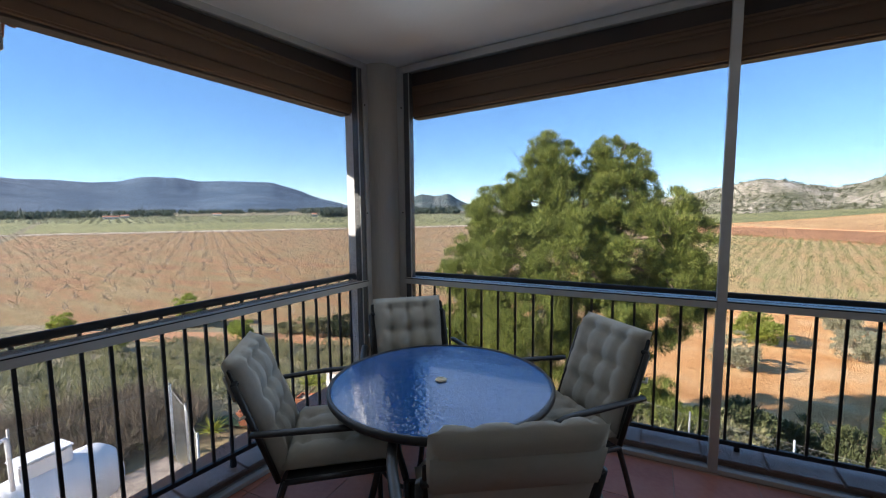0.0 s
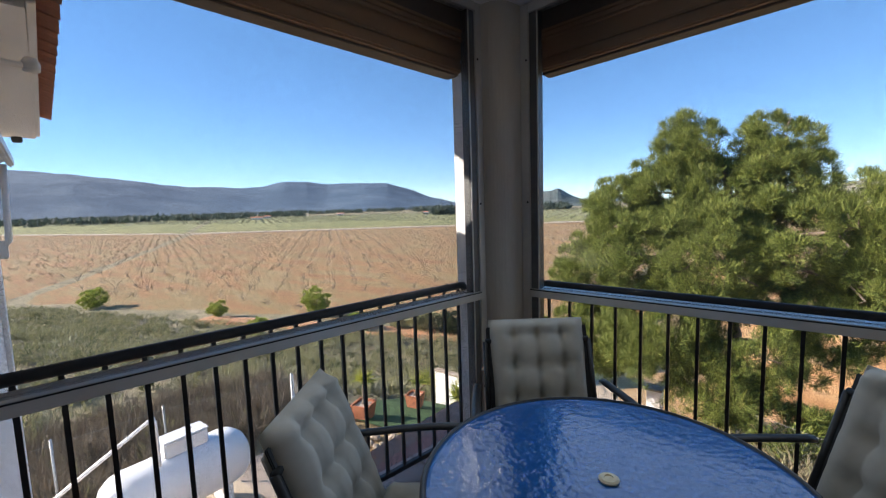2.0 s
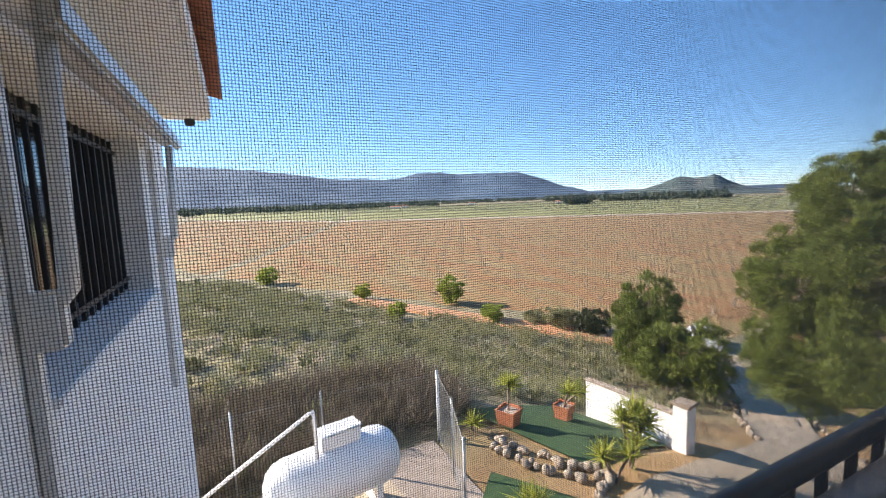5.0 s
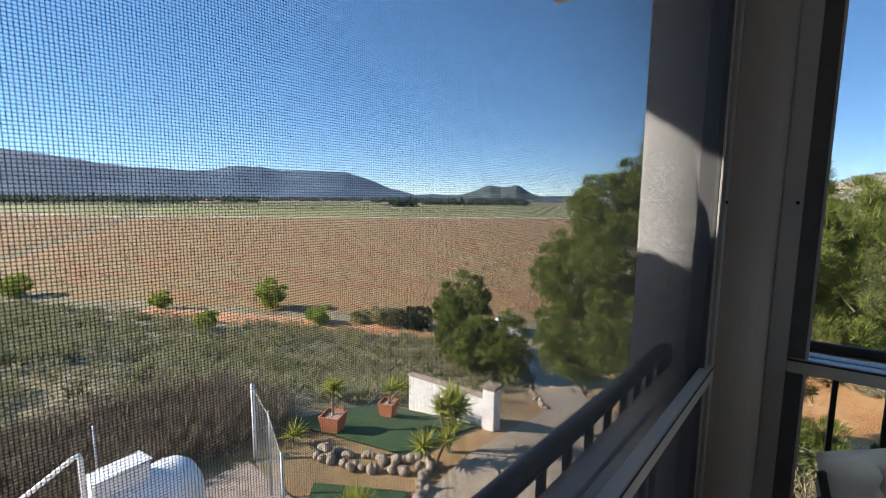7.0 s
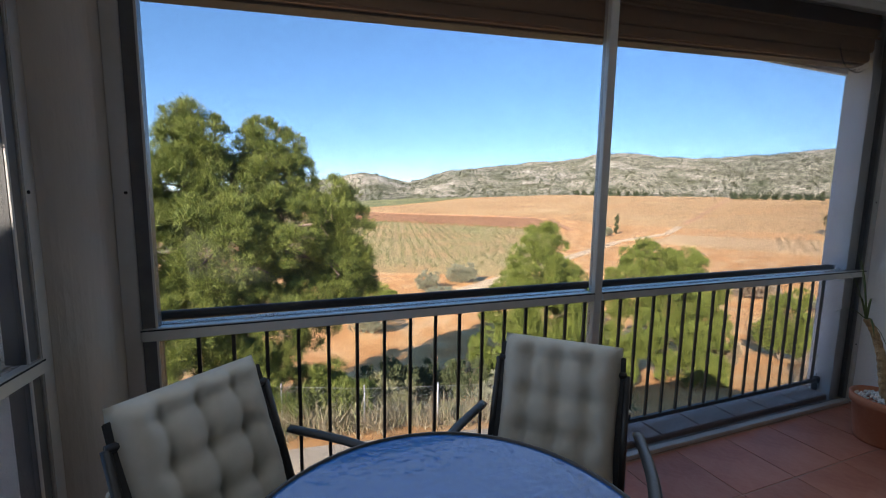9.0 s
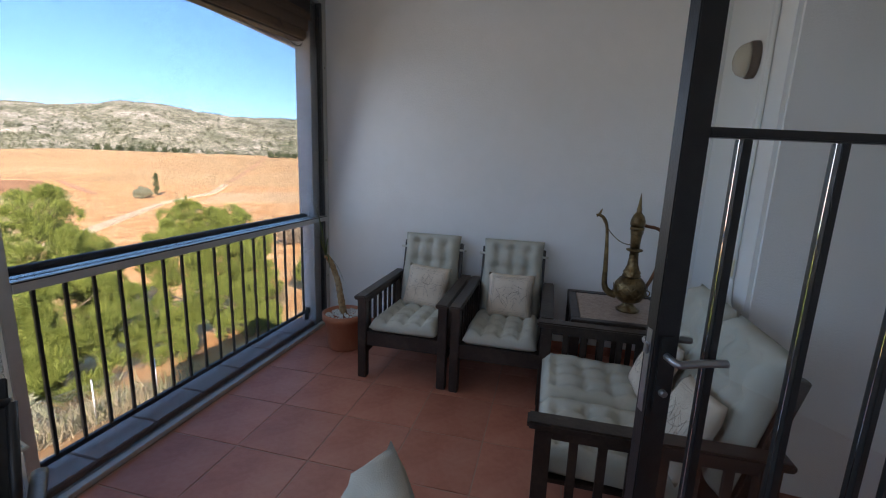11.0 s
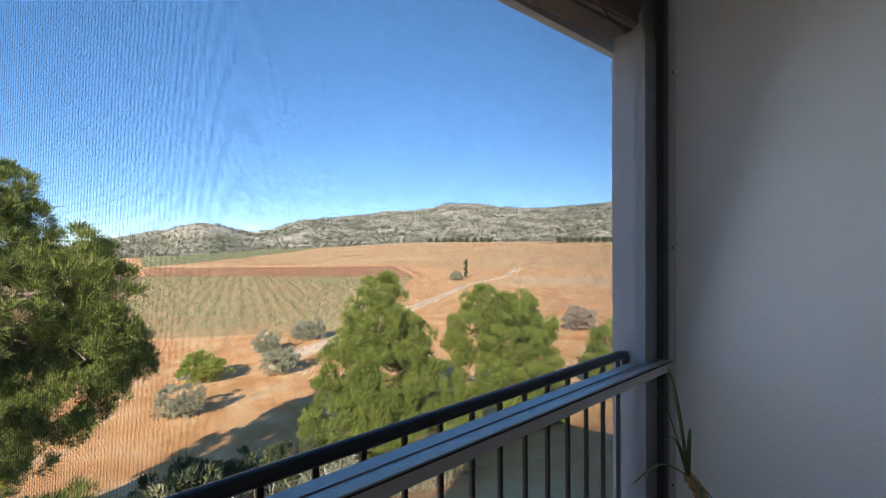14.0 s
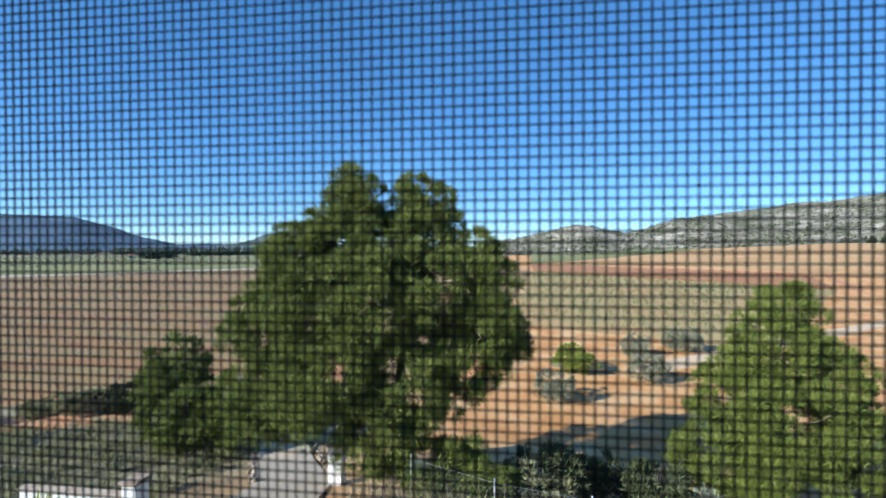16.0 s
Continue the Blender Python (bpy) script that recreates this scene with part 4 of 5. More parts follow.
sheet("ground_gravel_yard", (-10, -3), (-5.4, -3), (-5.4, 3.4), (-9.6, 3.8), M_gravel, .05)

# ---- hills ----
EYE = Vector((1.2, -1.6, 1.5))


def hill(name, sky, r_base, r_ridge, material, label, rough=1.0, na=260, nr=26, seed=0, base=None):
    """A hill whose ridge follows the skyline given as (bearing to the left of north, elevation) in degrees."""
    az = [a for a, e in sky]
    el = [e for a, e in sky]
    if az[0] > az[-1]:
        az, el = az[::-1], el[::-1]
    vs, fs = [], []
    for i in range(na + 1):
        a = az[0] + (az[-1] - az[0]) * i / na
        e = float(np.interp(a, az, el))
        e += .10 * rough * noise.noise(Vector((a * .9, seed, 0))) + .05 * rough * noise.noise(Vector((a * 4, seed, 5)))
        ends = min(1, i / 8, (na - i) / 8)
        for j in range(nr + 1):
            s = j / nr * 1.25
            r = r_base * (1 + .07 * noise.noise(Vector((a * .15, seed, 2)))) + (r_ridge - r_base) * s
            x, y = EYE.x - r * math.sin(radians(a)), EYE.y + r * math.cos(radians(a))
            zg = gz(x, y) - 1
            zr = EYE.z + r_ridge * math.tan(radians(e))
            prof = (math.sin(min(1, s) * math.pi / 2) ** 1.25) if s <= 1 else max(0, 1 - (s - 1) * 3)
            bump = rough * (r_ridge * .012) * noise.fractal(Vector((x * .004 * 900 / r_ridge, y * .004 * 900 / r_ridge, seed)), 1, 2, 5) * math.sin(min(1, s) * math.pi)
            vs.append((x, y, zg + (zr - zg) * prof * ends + bump * ends))
    for i in range(na):
        for j in range(nr):
            fs.append((i * (nr + 1) + j, (i + 1) * (nr + 1) + j, (i + 1) * (nr + 1) + j + 1, i * (nr + 1) + j + 1))
    ob = raw(name, vs, fs, material, True)
    tagged(ob, label, "hill")
    ob["kind"] = "structure"
    return ob


M_forest = mat("pine_forest_slope", [(.028, .042, .040), (.05, .068, .060), (.10, .11, .085)], .012, .95, 1.0, .05, **ws)
# distance haze is put into this colour: the forest green is tinted blue
M_hazeforest = mat("hazed_forest_slope", [(.030, .070, .120), (.055, .098, .150), (.090, .135, .185)], .006, .95, **ws)
M_rock = mat("rocky_scrub_slope", [(.055, .065, .028), (.12, .12, .065), (.30, .265, .20), (.55, .50, .41)], .026, .95, 1.0, .12, stretch=(1, 1, 2.6), fine=.5, **ws)
M_twin = mat("twin_hill_slope", [(.035, .062, .06), (.065, .095, .09), (.16, .165, .15)], .015, .95, .8, .05, **ws)
hill("hill_west_range", [(120, 3.6), (105, 4.5), (95, 4.4), (88.2, 4.25), (82.1, 3.85), (75.7, 3.3), (70.3, 2.7), (64.6, 2.5), (62, 2.75), (60.5, 3.2), (57.5, 3.2), (55, 2.82), (50, 2.85), (47.3, 2.75), (44.2, 1.9), (41.7, .93), (38.7, .0), (34, -.3)], 1500, 3600, M_hazeforest, "long forested mountain range across the valley", .7, seed=1)
hill("hill_far_low", [(40, .1), (36, .28), (32, .15), (25, .1), (20, .22), (14, .1)], 3300, 4300, M_hazeforest, "distant low hills on the horizon", .5, na=80, seed=7)
hill("hill_twin_peaks", [(36, -0.25), (34, 0.05), (32.2, 0.25), (30.5, 0.70), (29.6, 1.10), (28.6, 1.43), (27.8, 1.30), (27.1, 1.17), (26, 1.30), (25.3, 1.55), (24.7, 1.30), (23.4, 0.55), (22, 0.00), (19, -0.35)], 1100, 1500, M_twin, "twin peaked rocky hill beyond the orchard", .8, na=160, seed=3)
hill("hill_rocky_north_east", [(4, -.4), (0, .3), (-3.3, .83), (-8.8, 1.75), (-12, 1.93), (-14, 1.75), (-16.2, 1.45), (-18, 1.9), (-21, 2.85), (-27, 3.55), (-32.4, 4.2), (-34.5, 4.05), (-37, 4.35), (-40, 4.75), (-44, 4.8), (-47, 4.4), (-50.5, 3.9), (-53, 3.95), (-55.4, 4.1), (-61, 4.85), (-66, 5.2), (-75, 5.4), (-90, 4)], 560, 900, M_rock, "pale rocky hill with scattered dark scrub", 1.3, na=420, nr=40, seed=5)


# ---- plants ----
rng = np.random.default_rng(7)


def blades(name, cen, dirs, per, length, width, spread, material, jitter=.05):
    """Many thin pointed leaves: per of them at every centre, fanned about its direction."""
    cen, dirs = np.repeat(np.asarray(cen, float), per, 0), np.repeat(np.asarray(dirs, float), per, 0)
    n = len(cen)
    d = dirs + rng.normal(0, spread, (n, 3))
    d /= np.linalg.norm(d, axis=1, keepdims=True) + 1e-9
    s = np.cross(d, rng.normal(0, 1, (n, 3)))
    s /= np.linalg.norm(s, axis=1, keepdims=True) + 1e-9
    L = length * rng.uniform(.6, 1.25, (n, 1)) if np.isscalar(length) else np.repeat(np.asarray(length, float), per)[:, None] * rng.uniform(.6, 1.25, (n, 1))
    Wd = L * (width / (length if np.isscalar(length) else float(np.mean(length))))
    b = cen + rng.normal(0, jitter, (n, 3))
    v = np.stack([b - s * Wd * .5, b + s * Wd * .5, b + d * L], 1).reshape(-1, 3)
    me = bpy.data.meshes.new(name)
    me.vertices.add(3 * n)
    me.vertices.foreach_set("co", v.astype(np.float32).ravel())
    me.loops.add(3 * n)
    me.loops.foreach_set("vertex_index", np.arange(3 * n, dtype=np.int32))
    me.polygons.add(n)
    me.polygons.foreach_set("loop_start", np.arange(0, 3 * n, 3, dtype=np.int32))
    me.polygons.foreach_set("loop_total", np.full(n, 3, dtype=np.int32))
    me.update()
    me.validate()
    me.materials.append(material)
    return new(name, me)


def crown_points(lobes, subs, tufts, sub_r):
    """Tuft places on small clumps that sit on the skins of the lobes."""
    P, D = [], []
    for (cx, cy, cz, rx, ry, rz) in lobes:
        c, rad = np.array((cx, cy, cz)), np.array((rx, ry, rz))
        ns = max(3, int(subs * (rx * ry * rz) ** (2 / 3)))
        u = rng.normal(0, 1, (ns, 3))
        u /= np.linalg.norm(u, axis=1, keepdims=True)
        sc = c + u * rad * rng.uniform(.62, 1.0, (ns, 1))
        for k in range(ns):
            r = sub_r * rng.uniform(.6, 1.3)
            w = rng.normal(0, 1, (tufts, 3)) + u[k] * .7 + np.array((0, 0, .55))
            w /= np.linalg.norm(w, axis=1, keepdims=True)
            P.append(sc[k] + w * r * np.array((1, 1, .78)) * rng.uniform(.55, 1.0, (tufts, 1)))
            D.append(w * .75 + np.array((0, 0, .45)))
    return np.concatenate(P), np.concatenate(D)


M_pine = leaf_mat("pine_needles", [(.055, .085, .014), (.12, .155, .026), (.20, .235, .04), (.30, .315, .075)], .15)
M_pine2 = leaf_mat("young_pine_needles", [(.075, .105, .018), (.165, .20, .032), (.28, .31, .055)], .15)
M_shrub = leaf_mat("grey_scrub", [(.15, .15, .065), (.27, .26, .125), (.39, .36, .21), (.23, .25, .085)], .25)
M_dry = leaf_mat("dry_grass", [(.28, .22, .13), (.38, .31, .20), (.20, .17, .10)], .2)
M_olive = leaf_mat("olive_leaves", [(.19, .20, .12), (.29, .29, .19), (.40, .39, .28)], .2)
M_bright = leaf_mat("bright_leaves", [(.18, .24, .03), (.29, .34, .06), (.40, .43, .11)], .45)
M_vine = leaf_mat("vine_leaves", [(.12, .145, .045), (.18, .20, .07), (.25, .25, .11)], .2)
M_almond = leaf_mat("bare_almond_twigs", [(.24, .20, .13), (.35, .28, .20), (.45, .38, .30)], .2)
M_darktree = leaf_mat("far_tree_leaves", [(.025, .04, .015), (.045, .06, .022), (.07, .085, .03)], .2)
M_darkscrub = leaf_mat("dark_scrub_leaves", [(.06, .075, .03), (.10, .12, .045), (.14, .15, .06)], .2)
M_brush = leaf_mat("dry_brush", [(.13, .10, .07), (.20, .16, .11), (.27, .22, .16)], .15)
M_farwood = leaf_mat("far_wood_leaves", [(.05, .07, .055), (.075, .10, .075), (.10, .125, .09)], .2)
M_hillbush = leaf_mat("hill_bush_leaves", [(.06, .075, .03), (.09, .10, .045), (.12, .125, .06)], .2)
M_yucca = leaf_mat("garden_yucca_leaves", [(.20, .24, .03), (.36, .38, .06), (.50, .48, .12)], .3)


def tree(name, base, trunk_top, lobes, subs, tufts, sub_r, per, length, width, material, label, limbs=10, trunk_r=.2, seed=0, category="tree"):
    t = empty(name, label, category, at=Matrix.Translation(base))
    b = Vector(base)
    rnd = random.Random(seed)
    top = Vector(trunk_top) - b
    mid = top * .5 + Vector((rnd.uniform(-.3, .3), rnd.uniform(-.3, .3), 0))
    bm = tube(curve_pts([(0, 0, -.3), mid, top], 6), [trunk_r * (1 - .06 * k) for k in range(13)], 9)
    for k in range(limbs):
        lb = lobes[k % len(lobes)]
        e = Vector(lb[:3]) - b
        s = (Vector((0, 0, 0)).lerp(mid, 1) if e.z < mid.z + 1 else mid.lerp(top, .6))
        s = Vector((0, 0, 0)).lerp(mid, rnd.uniform(.5, 1)) if e.z < mid.z else s
        m = s.lerp(e, .5) + Vector((rnd.uniform(-.2, .2), rnd.uniform(-.2, .2), -.25))
        tube(curve_pts([s, m, e], 4), [trunk_r * (.42 - .04 * q) for q in range(9)], 6, bm)
        for q in range(4):
            o = e + Vector((rnd.uniform(-1, 1) * lb[3], rnd.uniform(-1, 1) * lb[4], rnd.uniform(-.6, .9) * lb[5])) * .8
            tube([m.lerp(e, .7), e.lerp(o, .6) + Vector((0, 0, -.1)), o], [trunk_r * .13, trunk_r * .09, trunk_r * .04], 5, bm)
    part("trunk", bm, M_bark, t, "rough grey brown bark", smooth=True)
    P, D = crown_points([(l[0] - b.x, l[1] - b.y, l[2] - b.z, *l[3:]) for l in lobes], subs, tufts, sub_r)
    cr = blades("crown", P, D, per, length, width, .46, material)
    cr.parent = t
    return t


tree("pine_tree", (-.6, 15.3, gz(-.6, 15.3)), (-.8, 15.2, 2.4),
     [(-1.71, 15, 3.02, 1.16, 1.2, 1.31), (-2.23, 15, 1.87, 1.55, 1.5, 1.26), (0.42, 15, 2.92, 0.97, 1.0, 1.21), (0.71, 14.9, 1.87, 1.21, 1.3, 1.26), (-0.71, 14.7, 1.45, 1.46, 1.3, 1.26), (-4.13, 15, 0.82, 1.36, 1.5, 1.46),
      (-5.27, 15, -1.48, 1.36, 1.6, 1.55), (-3.09, 14, -0.68, 1.75, 1.7, 1.75), (-1.0, 13.7, -0.28, 1.75, 1.7, 1.84), (1.18, 14, 0.02, 1.46, 1.6, 1.65), (2.42, 13.5, 0.52, 0.53, 0.7, 1.46), (2.99, 13.6, 0.12, 0.48, 0.6, 1.65),
      (2.8, 13.6, -1.08, 0.78, 0.8, 1.16), (3.08, 15.2, -1.68, 1.16, 1.3, 0.97), (2.04, 14.2, -2.38, 1.36, 1.4, 1.07), (-4.8, 14.2, -3.78, 1.55, 1.7, 1.46), (-2.33, 13.3, -3.08, 1.75, 1.7, 1.55), (0.14, 13.4, -2.98, 1.65, 1.6, 1.46),
      (-4.99, 15.4, -4.68, 1.26, 1.5, 0.97), (-0.62, 13.4, -4.68, 1.36, 1.3, 0.78), (1.56, 12.8, -5.08, 1.46, 1.0, 0.58), (2.8, 12.9, -5.78, 0.97, 0.8, 0.39)],
     36, 33, .39, 17, .19, .017, M_pine, "tall broad Aleppo pine with clumped green needles", 18, .32, 2)
tree("pine_tree", (14.0, 18.4, gz(14, 18.4)), (14.6, 19.2, -1.6),
     [(14.9, 19.4, -1.4, 1.1, 1.2, 1.1), (14.2, 18.8, -3.0, 1.9, 1.8, 1.7), (12.6, 18.2, -4.8, 1.8, 1.7, 1.7), (15.9, 18.6, -3.9, 1.5, 1.5, 1.7), (14.2, 17.2, -5.2, 2.0, 1.5, 1.8), (11.7, 17.6, -6.9, 1.7, 1.6, 1.3), (16.4, 17.6, -6.0, 1.4, 1.5, 1.6), (13.6, 16.6, -7.3, 2.0, 1.4, 1.2)],
     24, 32, .43, 14, .23, .021, M_pine2, "bushy young pine with light green needles", 10, .2, 3)
tree("pine_tree", (22.3, 17.4, gz(22.3, 17.4)), (22.3, 17.6, -2.4),
     [(21.6, 17.9, -2.3, 1.5, 1.5, 1.1), (23.6, 17.6, -2.9, 1.6, 1.5, 1.2), (19.9, 17.4, -3.9, 1.6, 1.6, 1.5), (22.2, 16.6, -4.3, 2.2, 1.7, 1.6), (24.8, 17, -4.6, 1.6, 1.5, 1.5), (19.4, 16.6, -6.2, 1.6, 1.5, 1.4), (21.8, 15.6, -6.7, 2.1, 1.4, 1.5), (24.6, 16.4, -6.6, 1.6, 1.4, 1.3), (17.9, 16.4, -7.8, 1.6, 1.4, .9), (22.6, 15.0, -8.3, 2.4, 1.3, .8)],
     24, 32, .43, 14, .23, .021, M_pine2, "round crowned young pine with light green needles", 10, .2, 4)
for (x, y, h, r, s, m, lab) in ((-14.8, 22.3, 6.0, 2.3, 5, M_pine, "dark rounded pine beside the drive"), (-12.6, 20.0, 3.4, 1.4, 6, M_pine, "small pine in front of a larger one"), (-10.7, 20.4, 3.9, 1.2, 7, M_pine2, "small green pine at the drive edge"),
                                  (33.1, 16.8, 4.6, 1.6, 8, M_pine2, "small single pine on orange soil"), (178, 85, 11, 5.6, 9, M_darktree, "dark field tree beside the vineyard"), (190, 84, 9, 4.2, 10, M_darktree, "dark field tree beside the vineyard")):
    g = gz(x, y)
    big = 1 if h < 8 else 2.4
    tree("pine_tree" if h < 8 else "field_tree", (x, y, g), (x, y, g + h * .8), [(x, y, g + h * .72, r * .72, r * .72, h * .28), (x - r * .4, y + .2, g + h * .45, r * .7, r * .7, h * .26), (x + r * .45, y - .2, g + h * .42, r * .65, r * .7, h * .26), (x, y - r * .35, g + h * .32, r * .75, r * .6, h * .22)],
         (24 if h < 8 else 4), 22, .40 * big, 10, .26 * big, .035 * big, m, lab, 6, .12 * big, s)


def bush(name, x, y, h, r, material, label, seed, group="", per=8, size=.17):
    g = gz(x, y)
    P, D = crown_points([(0, 0, h * .55, r * .8, r * .8, h * .4), (r * .35, -r * .2, h * .38, r * .55, r * .55, h * .3), (-r * .4, r * .1, h * .36, r * .5, r * .5, h * .3)], 34 / max(.5, r), 20, .24 * r)
    t = empty(name, label, "shrub" if "tree" not in name else "tree", group, Matrix.Translation((x, y, g)))
    rnd = random.Random(seed)
    bm = bmesh.new()
    for k in range(6):
        a = rnd.uniform(0, 6.28)
        tube(curve_pts([(0, 0, -.15), (.15 * r * math.cos(a), .15 * r * math.sin(a), h * .3), (.6 * r * math.cos(a), .6 * r * math.sin(a), h * rnd.uniform(.5, .85))], 4), [.05 * h * (.8 - .08 * q) * .5 for q in range(9)], 5, bm)
    part("stems", bm, M_bark, t, smooth=True)
    cr = blades("foliage", P, D, per, size * max(1, r * .7), .045 * max(1, r * .7), .5, material)
    cr.parent = t
    return t


for i, (x, y, h, r, m, lab) in enumerate(((-39, 24, 3.2, 1.7, M_bright, "bright green single bush at the field edge"), (-30, 22.6, 1.9, 1.3, M_bright, "low green bush beside the orange track"), (-25.2, 26, 1.9, 1.8, M_shrub, "low grey green bush beside the track"), (-22.5, 27, 1.9, 1.8, M_darktree, "dark low bush beside the track"), (-27.5, 25.5, 1.3, 1.2, M_shrub, "low grey scrub bush"),
                                          (-36, 16, 1.6, 1.1, M_bright, "small bright bush on the slope"), (-47, 17, 1.8, 1.2, M_bright, "small bright bush at the track"), (-66, 10, 2.4, 1.8, M_bright, "bright bush at the field edge"), (10.3, 41.0, 2.7, 1.9, M_bright, "round green shrub on orange soil"), (7.4, 32.8, 2.4, 1.6, M_olive, "silvery olive tree on orange soil"), (17.8, 48, 2.6, 1.7, M_olive, "olive tree beside the farm track"), (16.2, 39.2, 2.4, 1.7, M_olive, "small olive tree beside the farm track"), (41.5, 16.3, 3.4, 2.3, M_olive, "silvery olive tree on orange soil"), (45.5, 19.6, 3.4, 2.2, M_olive, "silvery olive tree on orange soil"),
                                          (54, 32.5, 3.4, 2.4, M_almond, "bare pinkish almond tree"), (52, 26, 2.6, 1.4, M_bright, "thin green shrub on orange soil"), (24, 52, 2.6, 2.2, M_olive, "olive tree beside the farm track"), (4.2, 13.4, 1.6, 1.2, M_shrub, "grey scrub under the pine"), (9.5, 13.8, 1.5, 1.2, M_olive, "grey scrub behind the wire fence"), (29, 12, 2.0, 1.5, M_almond, "bare shrub beside the pines"), (27, 17, 2.2, 1.3, M_dry, "dry shrub beside the pines"), (98, 108, 3.0, 2.4, M_olive, "round olive bush in the plain"), (4.6, 15.2, 2.0, 1.6, M_darkscrub, "dark green shrub in the shade behind the fence"), (6.8, 17.4, 1.8, 1.5, M_darkscrub, "dark green shrub in the shade behind the fence"), (8.6, 15.6, 1.9, 1.4, M_darkscrub, "dark green shrub in the shade behind the fence"), (1.9, 13.0, 1.4, 1.3, M_pine, "low green growth at the foot of the pine"))):
    bush("olive_tree" if m is M_olive else "bush", x, y, h, r, m, lab, i)
# cypress
g = gz(107, 113)
tree("cypress_tree", (107, 113, g), (107, 113, g + 6.5), [(107, 113, g + 1.9, .55, .55, 1.7), (107, 113, g + 4.2, .5, .5, 2.4)], 30, 20, .3, 8, .35, .09, M_darkscrub, "slender dark cypress standing in the fields", 4, .12, 11)


def scatter(name, pts, per, length, width, material, label, up=1.0, spread=.55, jit=.1, size=None):
    D = np.tile(np.array((0, 0, up)), (len(pts), 1))
    ob = blades(name, pts, D, per, length if size is None else size, width, spread, material, jit)
    tagged(ob, label, "plants")
    ob["kind"] = "stuff"
    return ob


def land_points(n, inside, box4, lift=.0):
    out = []
    x0, y0, x1, y1 = box4
    while len(out) < n:
        x, y = rng.uniform(x0, x1), rng.uniform(y0, y1)
        if inside(x, y):
            out.append((x, y, gz(x, y) + lift + (.1 if math.hypot(x, y) > 22 else 0)))
    return np.array(out)


def on_slope(x, y):
    return x < -10.9 and not (-9.5 < x < -1 and y < 24) and y < 28.4 + .42 * (x + 13) or (-9.4 > x > -13 and 10.3 < y < 22) or (-30 < x < -7 and 10.4 < y < 22 and y < 27 + .42 * (x + 13) and x < -6.8 - (y - 10) * .35 - 1.0)


def mounds(name, n, r0, r1, material, label, inside, box4, per=7, tufts=26, ln=.24, wd=.03):
    C = land_points(n, inside, box4)
    R_ = rng.uniform(r0, r1, n)
    w = rng.normal(0, 1, (n, tufts, 3))
    w[:, :, 2] = np.abs(w[:, :, 2]) * .9 + .15
    w /= np.linalg.norm(w, axis=2, keepdims=True)
    sq = np.stack([np.ones(n), np.ones(n), rng.uniform(.7, 1.1, n)], 1)[:, None, :]
    P = (C[:, None, :] + w * (R_[:, None, None] * sq) * rng.uniform(.45, 1.0, (n, tufts, 1))).reshape(-1, 3)
    D = (w + np.array((0, 0, .5))).reshape(-1, 3)
    ob = blades(name, P, D, per, ln, wd, .4, material, .04)
    tagged(ob, label, "plants")
    ob["kind"] = "stuff"


sb = (-70, -20, -7.5, 28)
mounds("scrub", 1750, .40, 1.0, M_shrub, "grey green rosemary scrub on the slope", lambda x, y: on_slope(x, y) and noise.noise(Vector((x * .2, y * .2, 4))) > -.3, sb)
mounds("scrub", 640, .30, .7, M_olive, "silvery lavender scrub on the slope", on_slope, sb)
mounds("scrub", 260, .4, .9, M_darkscrub, "dark green low bushes on the slope", on_slope, sb)
mounds("dry_scrub", 420, .45, 1.0, M_brush, "tall dry brown brush behind the fence", lambda x, y: -15 < x < -10.5 and -10 < y < 6, (-15, -10, -10.5, 6), 8, 30, .42, .016)
P1b = land_points(1000, on_slope, sb)
scatter("dry_grass", P1b, 14, .36, .025, M_dry, "pale dry grass between the scrub", jit=.25, spread=.5)
P2 = land_points(420, lambda x, y: 10.2 < y < 13.2, (-1, 10, 12, 13.5))
scatter("dry_grass", P2, 22, .5, .03, M_dry, "dry grass and weeds along the wire fence", jit=.2, spread=.5)
P2b = land_points(160, lambda x, y: 10.6 < y < 14, (1, 10, 14, 14))
scatter("scrub", P2b, 26, .45, .05, M_shrub, "grey scrub along the wire fence", jit=.25, spread=.7)


def rows(origin, du, dv, nu, nv, keep, drop=.1):
    out = []
    for i in range(nu):
        for j in range(nv):
            x = origin[0] + du[0] * i + dv[0] * j + rng.normal(0, .35)
            y = origin[1] + du[1] * i + dv[1] * j + rng.normal(0, .35)
            if keep(x, y) and rng.random() > drop:
                out.append((x, y, gz(x, y) + .35 + math.hypot(x, y) * .001))
    return np.array(out)


def inside_quad(*q):
    def f(x, y):
        s = [(q[(k + 1) % 4][0] - q[k][0]) * (y - q[k][1]) - (q[(k + 1) % 4][1] - q[k][1]) * (x - q[k][0]) for k in range(4)]
        return all(v > 0 for v in s) or all(v < 0 for v in s)
    return f


q1, q2, q3 = inside_quad((-16, 36), (-78, 9), (-270, 92), (-40, 300)), inside_quad((-78, 6), (-190, -30), (-460, 20), (-270, 92)), inside_quad((-14, 36), (-40, 300), (21, 215), (4, 76))
P3 = rows((-500, -60), (5.2, .9), (-.9, 5.2), 110, 90, lambda x, y: q1(x, y) or q2(x, y) or q3(x, y), .12)
scatter("almond_orchard", P3, 18, 1.1, .075, M_almond, "rows of young bare almond trees on brown soil", jit=.22, spread=.55)
P4 = rows((-30, 28), (2.5, .6), (.7, 2.7), 90, 92, inside_quad((6, 70), (21, 210), (94, 127), (35, 56)), .10)
scatter("vineyard_rows", P4, 14, .70, .10, M_vine, "rows of small green trees on orange soil", jit=.28, spread=.7)
